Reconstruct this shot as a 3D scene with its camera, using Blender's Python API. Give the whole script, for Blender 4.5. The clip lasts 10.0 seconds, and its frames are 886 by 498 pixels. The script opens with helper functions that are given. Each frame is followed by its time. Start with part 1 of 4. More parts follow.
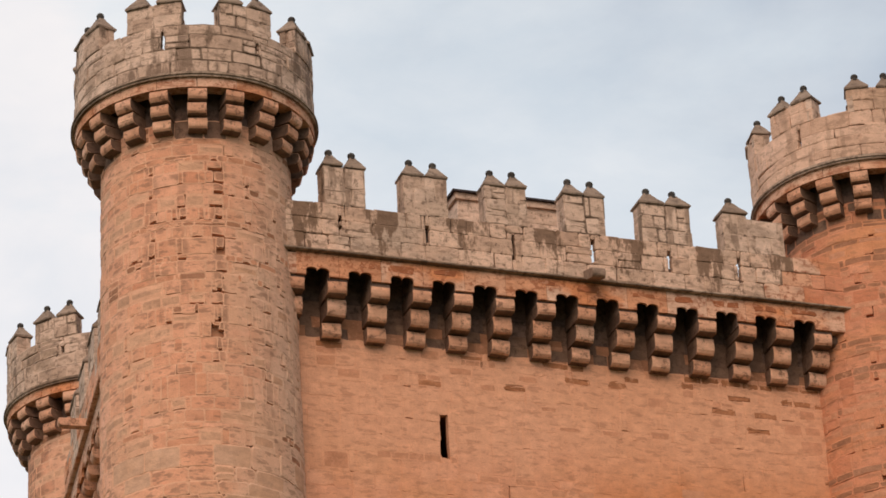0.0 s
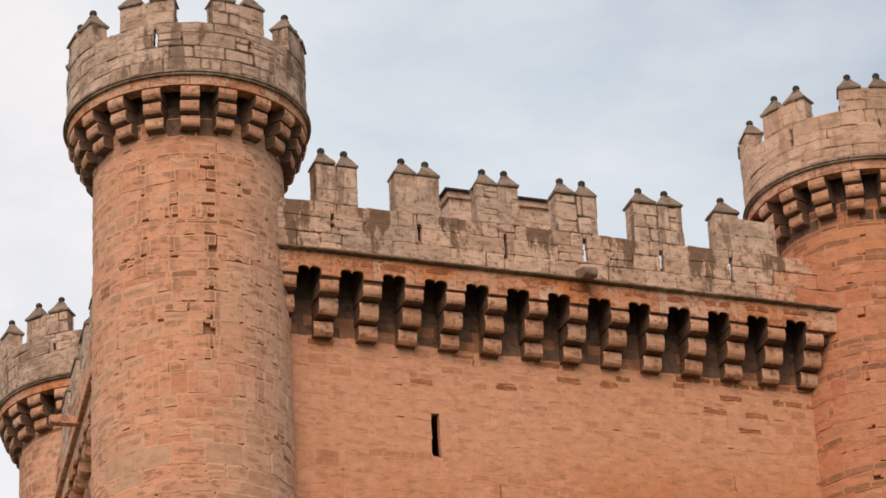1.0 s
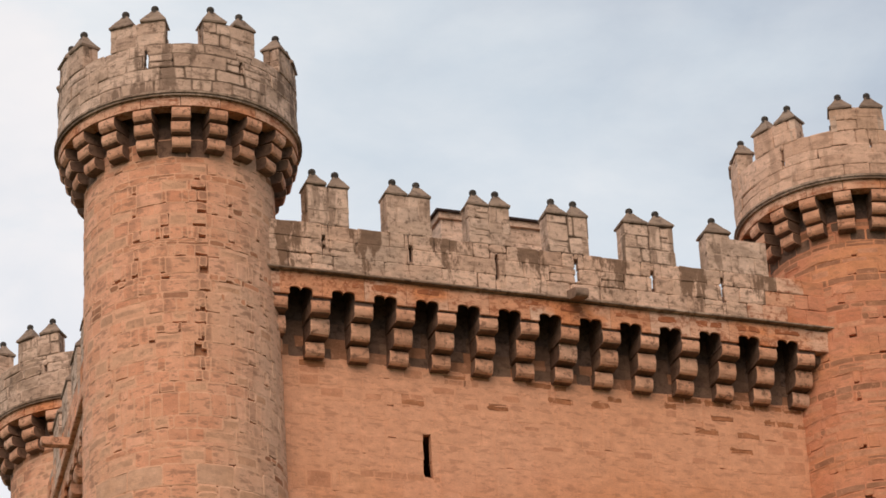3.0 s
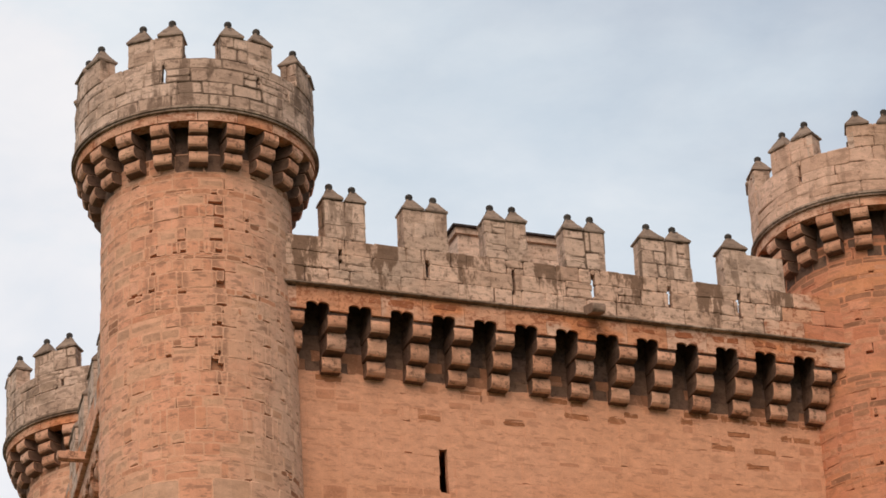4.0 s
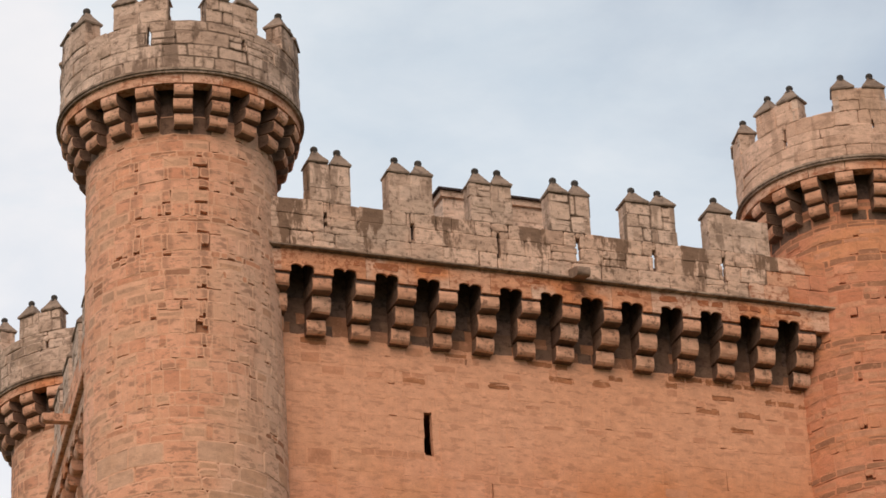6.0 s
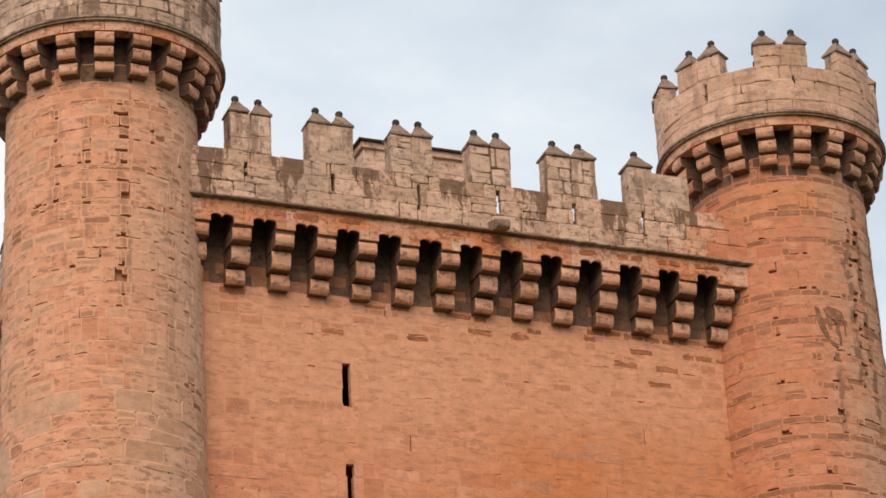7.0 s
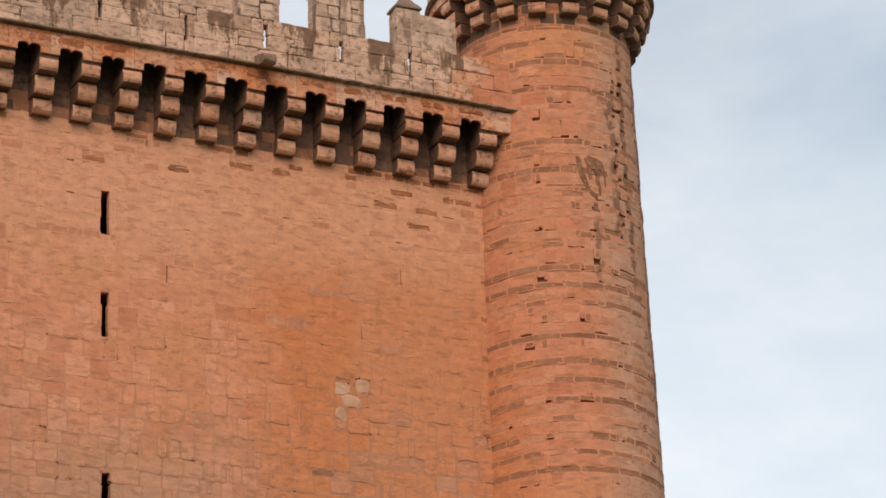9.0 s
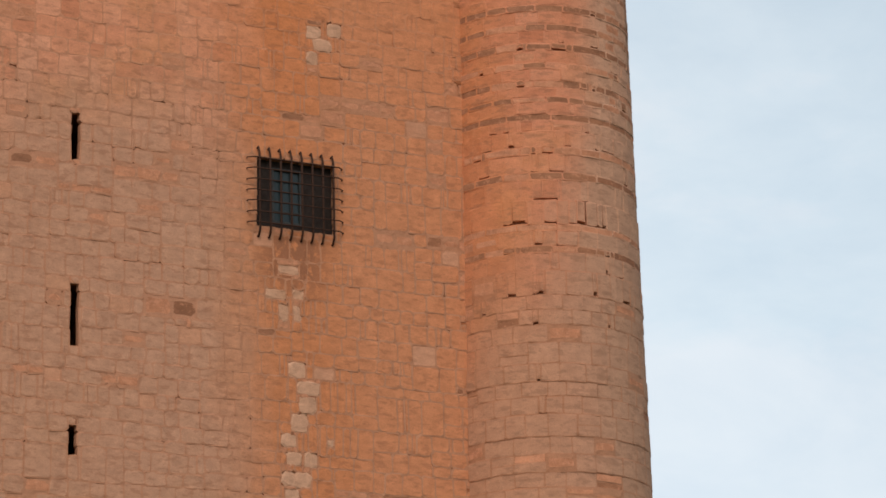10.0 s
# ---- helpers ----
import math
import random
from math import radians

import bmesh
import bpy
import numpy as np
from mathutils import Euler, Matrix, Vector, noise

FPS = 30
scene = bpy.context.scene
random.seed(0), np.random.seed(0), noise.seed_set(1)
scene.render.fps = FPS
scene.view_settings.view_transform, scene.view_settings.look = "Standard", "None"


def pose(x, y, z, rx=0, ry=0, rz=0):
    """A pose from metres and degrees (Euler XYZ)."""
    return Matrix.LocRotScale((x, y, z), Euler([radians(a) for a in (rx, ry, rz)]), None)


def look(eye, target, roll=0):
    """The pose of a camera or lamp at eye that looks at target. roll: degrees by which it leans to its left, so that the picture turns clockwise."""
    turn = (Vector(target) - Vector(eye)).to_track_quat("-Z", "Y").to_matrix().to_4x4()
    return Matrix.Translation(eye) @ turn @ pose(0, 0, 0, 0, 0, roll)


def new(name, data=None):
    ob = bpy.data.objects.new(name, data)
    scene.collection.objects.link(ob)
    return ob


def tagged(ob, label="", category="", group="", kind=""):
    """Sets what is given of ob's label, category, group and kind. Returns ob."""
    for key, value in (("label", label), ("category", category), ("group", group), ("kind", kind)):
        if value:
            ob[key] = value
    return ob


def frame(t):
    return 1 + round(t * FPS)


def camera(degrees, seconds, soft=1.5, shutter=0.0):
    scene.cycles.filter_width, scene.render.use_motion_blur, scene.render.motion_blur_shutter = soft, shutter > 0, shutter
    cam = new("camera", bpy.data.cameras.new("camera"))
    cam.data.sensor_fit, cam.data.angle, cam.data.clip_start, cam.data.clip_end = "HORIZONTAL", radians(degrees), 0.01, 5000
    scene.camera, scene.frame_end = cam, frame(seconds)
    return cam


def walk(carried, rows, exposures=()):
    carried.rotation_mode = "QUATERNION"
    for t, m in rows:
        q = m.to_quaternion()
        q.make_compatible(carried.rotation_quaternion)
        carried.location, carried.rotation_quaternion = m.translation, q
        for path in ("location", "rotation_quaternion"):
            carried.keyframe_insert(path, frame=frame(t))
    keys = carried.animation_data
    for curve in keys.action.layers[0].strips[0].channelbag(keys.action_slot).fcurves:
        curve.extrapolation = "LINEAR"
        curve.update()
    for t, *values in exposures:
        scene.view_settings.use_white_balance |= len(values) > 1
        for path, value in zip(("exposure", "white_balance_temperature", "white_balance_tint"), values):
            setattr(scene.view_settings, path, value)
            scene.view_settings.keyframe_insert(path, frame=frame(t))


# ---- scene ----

# ---------------------------------------------------------------- camera
EYE = (-15.68, -60.0, 1.6)
cam = camera(15.11, 10.0, soft=1.65)
# seconds, yaw, pitch, roll
ROWS = [
    (0.0, -20.856, 27.146, -3.464), (0.5, -20.742, 27.084, -3.216), (1.0, -21.006, 27.114, -3.319),
    (1.5, -21.113, 27.187, -3.315), (2.0, -21.234, 27.266, -3.421), (2.5, -21.208, 27.353, -3.523),
    (4.0, -20.893, 27.737, -3.243), (4.5, -20.582, 27.842, -3.102), (5.0, -20.71, 27.679, -3.064),
    (6.5, -21.681, 26.658, -3.288), (7.0, -22.622, 26.181, -3.246), (7.5, -23.619, 25.836, -3.26),
    (8.0, -24.594, 25.068, -2.995), (8.5, -25.52, 24.09, -2.529), (9.0, -26.962, 23.196, -2.44),
    (9.5, -27.457, 20.425, -2.075), (9.6, -27.333, 19.687, -1.72), (9.7, -27.36, 19.04, -1.62),
    (9.8, -27.1, 18.35, -1.55), (9.9, -27.275, 17.118, -1.513), (10.0, -27.275, 17.118, -1.513),
]
walk(cam, [(t, pose(*EYE, 90 + pitch, 0, yaw) @ pose(0, 0, 0, 0, 0, roll)) for t, yaw, pitch, roll in ROWS],
     exposures=[(0.0, -0.25, 6700, 12), (2.5, -0.25, 6700, 12), (4.0, -0.26, 6550, 11), (5.0, -0.26, 6550, 11), (6.5, -0.26, 6600, 11), (7.0, -0.10, 6650, 11), (7.5, -0.06, 6620, 11),
                (8.0, -0.11, 6650, 11), (8.5, -0.17, 6550, 11), (9.0, -0.22, 6650, 12), (9.5, -0.23, 6600, 11), (9.8, -0.32, 6500, 10), (10.0, -0.41, 6350, 9)])

# ---------------------------------------------------------------- sky and sun
SUN_AZ, SUN_EL = radians(-28), radians(39)   # degrees from the front wall's normal, and above the horizon
world = bpy.data.worlds.new("overcast_sky")
scene.world = world
world.use_nodes = True
wn, wl = world.node_tree.nodes, world.node_tree.links
wn.clear()


def wnode(kind, **values):
    n = wn.new(kind)
    for key, value in values.items():
        if key in n.inputs:
            n.inputs[key].default_value = value
    return n


sky = wnode("ShaderNodeTexSky")
sky.sky_type, sky.sun_disc = "NISHITA", False
sky.sun_elevation, sky.sun_rotation = SUN_EL, radians(180) - SUN_AZ
dim = wnode("ShaderNodeVectorMath", Scale=0.1)
dim.operation = "SCALE"
coord = wnode("ShaderNodeTexCoord")
stretch = wnode("ShaderNodeMapping", Scale=(1.0, 1.0, 2.2))
clouds = wnode("ShaderNodeTexNoise", Scale=8.0, Detail=7.0, Roughness=0.55)
# the cloud is thin and white towards the west and the horizon, grey-blue overhead and to the east
lie = wnode("ShaderNodeVectorMath")
lie.operation = "DOT_PRODUCT"
lie.inputs[1].default_value = (-3.5, 0.0, -3.5)
lift = wnode("ShaderNodeMath")
lift.operation = "ADD"
lift.inputs[1].default_value = 2.65
# it thins again to the east
east = wnode("ShaderNodeVectorMath")
east.operation = "DOT_PRODUCT"
east.inputs[1].default_value = (1.0, 0.0, -0.35)
thin_out = wnode("ShaderNodeMapRange")
thin_out.interpolation_type = "SMOOTHSTEP"
thin_out.inputs["From Min"].default_value, thin_out.inputs["From Max"].default_value = 0.22, 0.46
thin_out.inputs["To Max"].default_value = 0.40
depth = wnode("ShaderNodeMath")
depth.operation = "MULTIPLY"
depth.inputs[1].default_value = 2.4
bluer = wnode("ShaderNodeMix")
bluer.data_type, bluer.blend_type = "RGBA", "MULTIPLY"
bluer.inputs[7].default_value = (0.955, 1.015, 1.04, 1)
# thinner places in the cloud, where some blue comes through
wisps = wnode("ShaderNodeTexNoise", Scale=13.0, Detail=6.0, Roughness=0.6, Distortion=0.4)
veil = wnode("ShaderNodeValToRGB")
veil.color_ramp.elements[0].position, veil.color_ramp.elements[0].color = 0.34, (0.93, 0.955, 0.965, 1)
veil.color_ramp.elements[1].position, veil.color_ramp.elements[1].color = 0.64, (1.06, 1.045, 1.02, 1)
veiled = wnode("ShaderNodeMix")
veiled.data_type, veiled.blend_type = "RGBA", "MULTIPLY"
veiled.inputs[0].default_value = 1.0
clear = wnode("ShaderNodeMath")
clear.operation = "ADD"
puff = wnode("ShaderNodeMath")
puff.operation = "MULTIPLY_ADD"
puff.inputs[1].default_value = 1.5
ramp = wnode("ShaderNodeValToRGB")
stops = ramp.color_ramp.elements
stops.new(0.4), stops.new(0.86)
for stop, (at, color) in zip(stops, ((0.0, (0.57, 0.63, 0.70, 1)), (0.4, (0.74, 0.805, 0.85, 1)), (0.86, (0.90, 0.94, 0.96, 1)), (1.0, (1.0, 0.985, 0.98, 1)))):
    stop.position, stop.color = at, color
# behind the camera the cover is thicker and greyer
behind = wnode("ShaderNodeVectorMath")
behind.operation = "DOT_PRODUCT"
behind.inputs[1].default_value = (-0.6, 0.8, 0.0)
thick = wnode("ShaderNodeMapRange")
thick.interpolation_type = "SMOOTHSTEP"
thick.inputs["From Min"].default_value, thick.inputs["From Max"].default_value = 0.45, -0.35
cover = wnode("ShaderNodeMix")
cover.data_type = "RGBA"
cover.inputs[7].default_value = (0.50, 0.48, 0.47, 1)
both = wnode("ShaderNodeMix")
both.data_type = "RGBA"
both.inputs[0].default_value = 0.96
glow = wnode("ShaderNodeBackground", Strength=1.0)
out = wnode("ShaderNodeOutputWorld")
wl.new(coord.outputs["Generated"], stretch.inputs["Vector"])
wl.new(stretch.outputs["Vector"], clouds.inputs["Vector"])
wl.new(coord.outputs["Generated"], lie.inputs[0])
wl.new(lie.outputs["Value"], lift.inputs[0])
wl.new(clouds.outputs["Fac"], puff.inputs[0])
wl.new(coord.outputs["Generated"], east.inputs[0])
wl.new(east.outputs["Value"], thin_out.inputs["Value"])
wl.new(lift.outputs["Value"], clear.inputs[0])
wl.new(thin_out.outputs["Result"], clear.inputs[1])
wl.new(clear.outputs["Value"], puff.inputs[2])
wl.new(puff.outputs["Value"], ramp.inputs["Fac"])
wl.new(sky.outputs["Color"], dim.inputs[0])
wl.new(dim.outputs["Vector"], both.inputs[6])
wl.new(coord.outputs["Generated"], behind.inputs[0])
wl.new(behind.outputs["Value"], thick.inputs["Value"])
wl.new(thick.outputs["Result"], cover.inputs[0])
wl.new(thin_out.outputs["Result"], depth.inputs[0])
wl.new(depth.outputs["Value"], bluer.inputs[0])
wl.new(ramp.outputs["Color"], bluer.inputs[6])
wl.new(stretch.outputs["Vector"], wisps.inputs["Vector"])
wl.new(wisps.outputs["Fac"], veil.inputs["Fac"])
wl.new(bluer.outputs[2], veiled.inputs[6])
wl.new(veil.outputs["Color"], veiled.inputs[7])
wl.new(veiled.outputs[2], cover.inputs[6])
wl.new(cover.outputs[2], both.inputs[7])
wl.new(both.outputs[2], glow.inputs["Color"])
wl.new(glow.outputs["Background"], out.inputs["Surface"])

lamp = bpy.data.lights.new("sun", "SUN")
lamp.energy, lamp.angle, lamp.color = 2.36, radians(46), (1.0, 0.735, 0.56)
sun = new("sun", lamp)
toward = Vector((math.sin(SUN_AZ) * math.cos(SUN_EL), -math.cos(SUN_AZ) * math.cos(SUN_EL), math.sin(SUN_EL)))
sun.matrix_world = look(toward * 80, (0, 0, 0))

# ---------------------------------------------------------------- materials


class Nodes:
    """A small builder for one node material."""

    def __init__(self, name, rough=0.9):
        self.mat = bpy.data.materials.new(name)
        self.mat.use_nodes = True
        self.n, self.l = self.mat.node_tree.nodes, self.mat.node_tree.links
        self.bsdf = self.n["Principled BSDF"]
        self.bsdf.inputs["Roughness"].default_value = rough
        self.bsdf.inputs["Specular IOR Level"].default_value = 0.25
        self.place = self.n.new("ShaderNodeNewGeometry")

    def put(self, socket, value):
        if isinstance(value, bpy.types.NodeSocket):
            self.l.new(value, socket)
        else:
            socket.default_value = value

    def math(self, op, a, b=0.0, c=0.0):
        m = self.n.new("ShaderNodeMath")
        m.operation = op
        for i, v in enumerate((a, b, c)):
            self.put(m.inputs[i], v)
        return m.outputs[0]

    def noise(self, scale, detail=3.0, rough=0.55, stretch=(1, 1, 1)):
        m = self.n.new("ShaderNodeMapping")
        m.inputs["Scale"].default_value = stretch
        self.l.new(self.place.outputs["Position"], m.inputs["Vector"])
        t = self.n.new("ShaderNodeTexNoise")
        t.inputs["Scale"].default_value, t.inputs["Detail"].default_value, t.inputs["Roughness"].default_value = scale, detail, rough
        self.l.new(m.outputs["Vector"], t.inputs["Vector"])
        return t.outputs["Fac"]

    def span(self, value, a, b, lo=0.0, hi=1.0):
        m = self.n.new("ShaderNodeMapRange")
        m.interpolation_type = "SMOOTHSTEP"
        for key, v in (("Value", value), ("From Min", a), ("From Max", b), ("To Min", lo), ("To Max", hi)):
            self.put(m.inputs[key], v)
        return m.outputs["Result"]

    def mix(self, fac, a, b, blend="MIX"):
        m = self.n.new("ShaderNodeMix")
        m.data_type, m.blend_type = "RGBA", blend
        self.put(m.inputs[0], fac)
        for i, v in ((6, a), (7, b)):
            self.put(m.inputs[i], v if isinstance(v, bpy.types.NodeSocket) else (*v, 1))
        return m.outputs[2]

    def ramp(self, fac, *stops):
        r = self.n.new("ShaderNodeValToRGB")
        e = r.color_ramp.elements
        while len(e) < len(stops):
            e.new(0.5)
        for el, (p, c) in zip(e, stops):
            el.position, el.color = p, (*c, 1)
        self.put(r.inputs["Fac"], fac)
        return r.outputs["Color"]

    def axis(self, v):
        d = self.n.new("ShaderNodeVectorMath")
        d.operation = "DOT_PRODUCT"
        self.l.new(self.place.outputs["Position"], d.inputs[0])
        d.inputs[1].default_value = v
        return d.outputs["Value"]

    def each(self):
        """One random number for each stone, a piece of its own or an island of a joined mesh."""
        info = self.n.new("ShaderNodeObjectInfo")
        return self.math("FRACT", self.math("ADD", info.outputs["Random"], self.place.outputs["Random Per Island"]))

    def done(self, color, bump=None, strength=0.4, distance=0.03):
        self.put(self.bsdf.inputs["Base Color"], color)
        if bump is not None:
            b = self.n.new("ShaderNodeBump")
            b.inputs["Strength"].default_value, b.inputs["Distance"].default_value = strength, distance
            self.l.new(bump, b.inputs["Height"])
            self.l.new(b.outputs["Normal"], self.bsdf.inputs["Normal"])
        return self.mat


def stone(name, tones, patch, patch_at=(0.45, 0.7), spread=0.2, stains=(), relief=0.5, dirt=(0.22, 0.15, 0.11), dirt_at=(0.62, 0.8), dashes=0.0, drips=False, runs=(), streaks=0.0):
    """Weathered ashlar. tones: colours that the single stones take; patch: a colour in broad patches; stains: (colour, direction, from, to, wobble, strength)."""
    m = Nodes(name)
    r = m.each()
    base = m.ramp(r, *[(i / (len(tones) - 1), c) for i, c in enumerate(tones)])
    broad = m.noise(0.42, 4.0, 0.6, (1, 1, 1.5))
    base = m.mix(m.span(broad, *patch_at), base, patch)
    for color, way, a, b, wobble, strength in stains:
        edge = m.math("MULTIPLY_ADD", m.noise(0.8, 4.0, 0.6, (1, 1, 0.45)), wobble, m.axis(way))
        base = m.mix(m.math("MULTIPLY", m.span(edge, a + wobble / 2, b + wobble / 2), strength), base, color)
    mid = m.noise(3.2, 5.0, 0.62, (1, 1, 1.8))
    base = m.mix(1.0, base, m.ramp(mid, (0.25, (1 - spread,) * 3), (0.75, (1 + spread,) * 3)), "MULTIPLY")
    for x, half, z0, z1, strength in runs:
        # a dark upright run of damp: middle, half width, lower and upper end
        off = m.math("ABSOLUTE", m.math("ADD", m.math("SUBTRACT", m.axis((1, 0, 0)), x), m.math("MULTIPLY", m.math("SUBTRACT", m.noise(1.6, 3.0, 0.6, (0.2, 0.2, 1)), 0.5), 0.5)))
        mask = m.math("MULTIPLY", m.span(off, half, half * 0.3), m.math("MULTIPLY", m.span(m.axis((0, 0, 1)), z0, z0 + 0.8), m.span(m.axis((0, 0, 1)), z1, z1 - 0.4)))
        mask = m.math("MULTIPLY", mask, m.span(m.noise(4.5, 5.0, 0.65, (1, 1, 0.8)), 0.38, 0.50))
        base = m.mix(m.math("MULTIPLY", mask, strength), base, dirt)
    if drips:
        # lichen and runs of dirt under each gap between the merlons
        wave = m.math("COSINE", m.math("MULTIPLY", m.math("SUBTRACT", m.axis((1, 0, 0)), 5.60), 2 * math.pi / 1.862))
        runs = m.math("MULTIPLY", m.math("SUBTRACT", m.noise(2.2, 5.0, 0.68, (2.2, 1, 0.7)), 0.5), 5.5)
        high = m.math("MULTIPLY", m.math("SUBTRACT", m.axis((0, 0, 1)), 34.45), 1.0)
        mask = m.span(m.math("ADD", m.math("ADD", wave, runs), high), 0.35, 0.95)
        base = m.mix(m.math("MULTIPLY", mask, 0.85), base, (0.165, 0.10, 0.062))
    if streaks:
        # brown washes that run down the face from the top
        wash = m.math("ADD", m.noise(1.1, 5.0, 0.62, (2.4, 2.4, 0.55)), m.math("MULTIPLY", m.math("SUBTRACT", m.noise(0.33, 2.0), 0.5), 0.5))
        base = m.mix(m.math("MULTIPLY", m.span(wash, 0.55, 0.64), streaks), base, dirt)
    if dashes:
        dash = m.span(m.noise(2.6, 3.0, 0.55, (1, 1, 2.8)), 0.55, 0.64)
        fine = m.span(m.noise(3.9, 6.0, 0.68, (1, 1, 2.4)), 0.565, 0.615)
        base = m.mix(m.math("MULTIPLY", m.math("MAXIMUM", dash, m.math("MULTIPLY", fine, 0.8)), dashes), base, m.mix(0.62, base, dirt))
    spots = m.noise(7.0, 6.0, 0.7)
    base = m.mix(m.math("MULTIPLY", m.span(spots, *dirt_at), 0.75), base, dirt)
    grain = m.noise(38.0, 4.0, 0.7)
    base = m.mix(1.0, base, m.ramp(grain, (0.3, (0.9,) * 3), (0.7, (1.1,) * 3)), "MULTIPLY")
    height = m.math("ADD", m.math("MULTIPLY", m.noise(9.0, 6.0, 0.65), 0.8), m.math("MULTIPLY", grain, 0.25))
    return m.done(base, height, relief, 0.035)


ORANGE = ((0.59, 0.255, 0.145), (0.69, 0.33, 0.20), (0.64, 0.29, 0.165), (0.73, 0.375, 0.24), (0.67, 0.31, 0.185), (0.72, 0.36, 0.225), (0.57, 0.25, 0.145))
PALE = ((0.60, 0.445, 0.345), (0.66, 0.50, 0.395), (0.55, 0.40, 0.305), (0.70, 0.53, 0.42), (0.62, 0.465, 0.36), (0.46, 0.33, 0.25))
M_WALL = stone("orange_sandstone_ashlar", ORANGE, (0.63, 0.30, 0.155), dashes=0.62, runs=[(11.8, 1.0, 20.7, 22.5, 0.85)], spread=0.19, dirt=(0.30, 0.14, 0.08), stains=[
    ((0.49, 0.31, 0.215), (0, 0, -1), -26.5, -23.0, 5.0, 0.8), ((0.60, 0.22, 0.075), (0.5, 0, 0.02), 5.1, 6.3, 1.4, 0.7), ((0.61, 0.29, 0.16), (0.5, 0, 0.02), 6.5, 7.2, 1.2, 0.6), ((0.70, 0.385, 0.245), (-0.1, 0, 1), 27.2, 29.6, 2.2, 0.8)])
M_LEFT = stone("sandstone_of_the_near_tower", [(r * 1.03, g * 1.10, b * 1.14) for r, g, b in ORANGE], (0.65, 0.37, 0.235), spread=0.14, relief=0.6, dashes=0.95, dirt=(0.25, 0.14, 0.09), runs=[(1.68, 0.16, 30.2, 35.7, 0.6), (0.97, 0.13, 31.6, 35.6, 0.45), (0.41, 0.13, 32.0, 35.4, 0.4), (2.75, 0.2, 28.5, 34.5, 0.35)], stains=[
    ((0.68, 0.485, 0.36), (0.85, 0, -0.03), 0.3, 2.2, 2.4, 0.75)])
# dark damp lines down the far tower: middle, half width, lower and upper end, strength
FAR_RUNS = [(18.43, 0.16, 30.2, 34.4, 0.9), (18.83, 0.13, 29.2, 35.8, 0.95), (19.45, 0.12, 26.5, 35.4, 0.8), (17.85, 0.10, 29.2, 31.2, 0.8)]
M_RIGHT = stone("sandstone_of_the_far_tower", [(r * 0.89, g * 0.82, b * 0.79) for r, g, b in ORANGE], (0.62, 0.285, 0.145), spread=0.15, relief=0.6, dashes=0.55, dirt=(0.24, 0.135, 0.085), runs=FAR_RUNS, stains=[
    ((0.60, 0.235, 0.09), (-1, 0, -0.12), -19.9, -18.6, 1.2, 0.5), ((0.57, 0.385, 0.275), (0.9, 0, 0), 15.5, 16.7, 1.2, 0.72), ((0.48, 0.30, 0.205), (0.6, 0, -0.5), -2.0, 0.2, 2.0, 0.75)])
# dark joints between the pale stones, here and there limed over
P_PALE = stone("dirty_joints_of_the_crown", ((0.23, 0.165, 0.12), (0.27, 0.195, 0.145)), (0.55, 0.41, 0.32), (0.41, 0.54), spread=0.25, dirt=(0.12, 0.085, 0.06), dirt_at=(0.5, 0.64))
# lime pointing, smeared flush over the joints: pale high up, earthier below
P_WALL = stone("flush_pointing_of_the_wall", ((0.70, 0.33, 0.195),) * 2, (0.63, 0.30, 0.155), spread=0.10, dirt=(0.30, 0.14, 0.08), dashes=0.4, stains=[
    ((0.60, 0.22, 0.075), (0.5, 0, 0.02), 5.1, 6.3, 1.4, 0.7), ((0.61, 0.29, 0.16), (0.5, 0, 0.02), 6.5, 7.2, 1.2, 0.6), ((0.70, 0.385, 0.245), (-0.1, 0, 1), 27.2, 29.6, 2.2, 0.8), ((0.445, 0.255, 0.165), (0, 0, -1), -29.5, -24.0, 4.0, 0.75)])
P_LEFT = stone("flush_pointing_of_the_near_tower", ((0.70, 0.40, 0.26),) * 2, (0.67, 0.39, 0.25), spread=0.12, dashes=0.3, dirt=(0.30, 0.17, 0.11), stains=[
    ((0.70, 0.50, 0.37), (0.85, 0, -0.03), 0.3, 2.2, 2.4, 0.75)])
P_RIGHT = stone("flush_pointing_of_the_far_tower", ((0.60, 0.27, 0.16),) * 2, (0.62, 0.285, 0.145), spread=0.12, dashes=0.4, dirt=(0.24, 0.135, 0.085), runs=FAR_RUNS, stains=[
    ((0.60, 0.235, 0.09), (-1, 0, -0.12), -19.9, -18.6, 1.2, 0.5), ((0.59, 0.395, 0.28), (0.9, 0, 0), 15.5, 16.7, 1.2, 0.72), ((0.43, 0.23, 0.14), (0, 0, -1), -23.0, -20.5, 1.5, 0.85)])
M_PALE = stone("pale_limestone_ashlar", PALE, (0.40, 0.30, 0.23), (0.54, 0.70), 0.22, dirt=(0.17, 0.115, 0.08), dirt_at=(0.53, 0.66), relief=0.9, dashes=0.6, streaks=0.6)
M_CROWN = stone("weathered_crown_limestone", PALE, (0.36, 0.26, 0.19), (0.54, 0.68), 0.22, dirt=(0.15, 0.10, 0.07), dirt_at=(0.53, 0.66), relief=0.9, dashes=0.8, streaks=0.75)
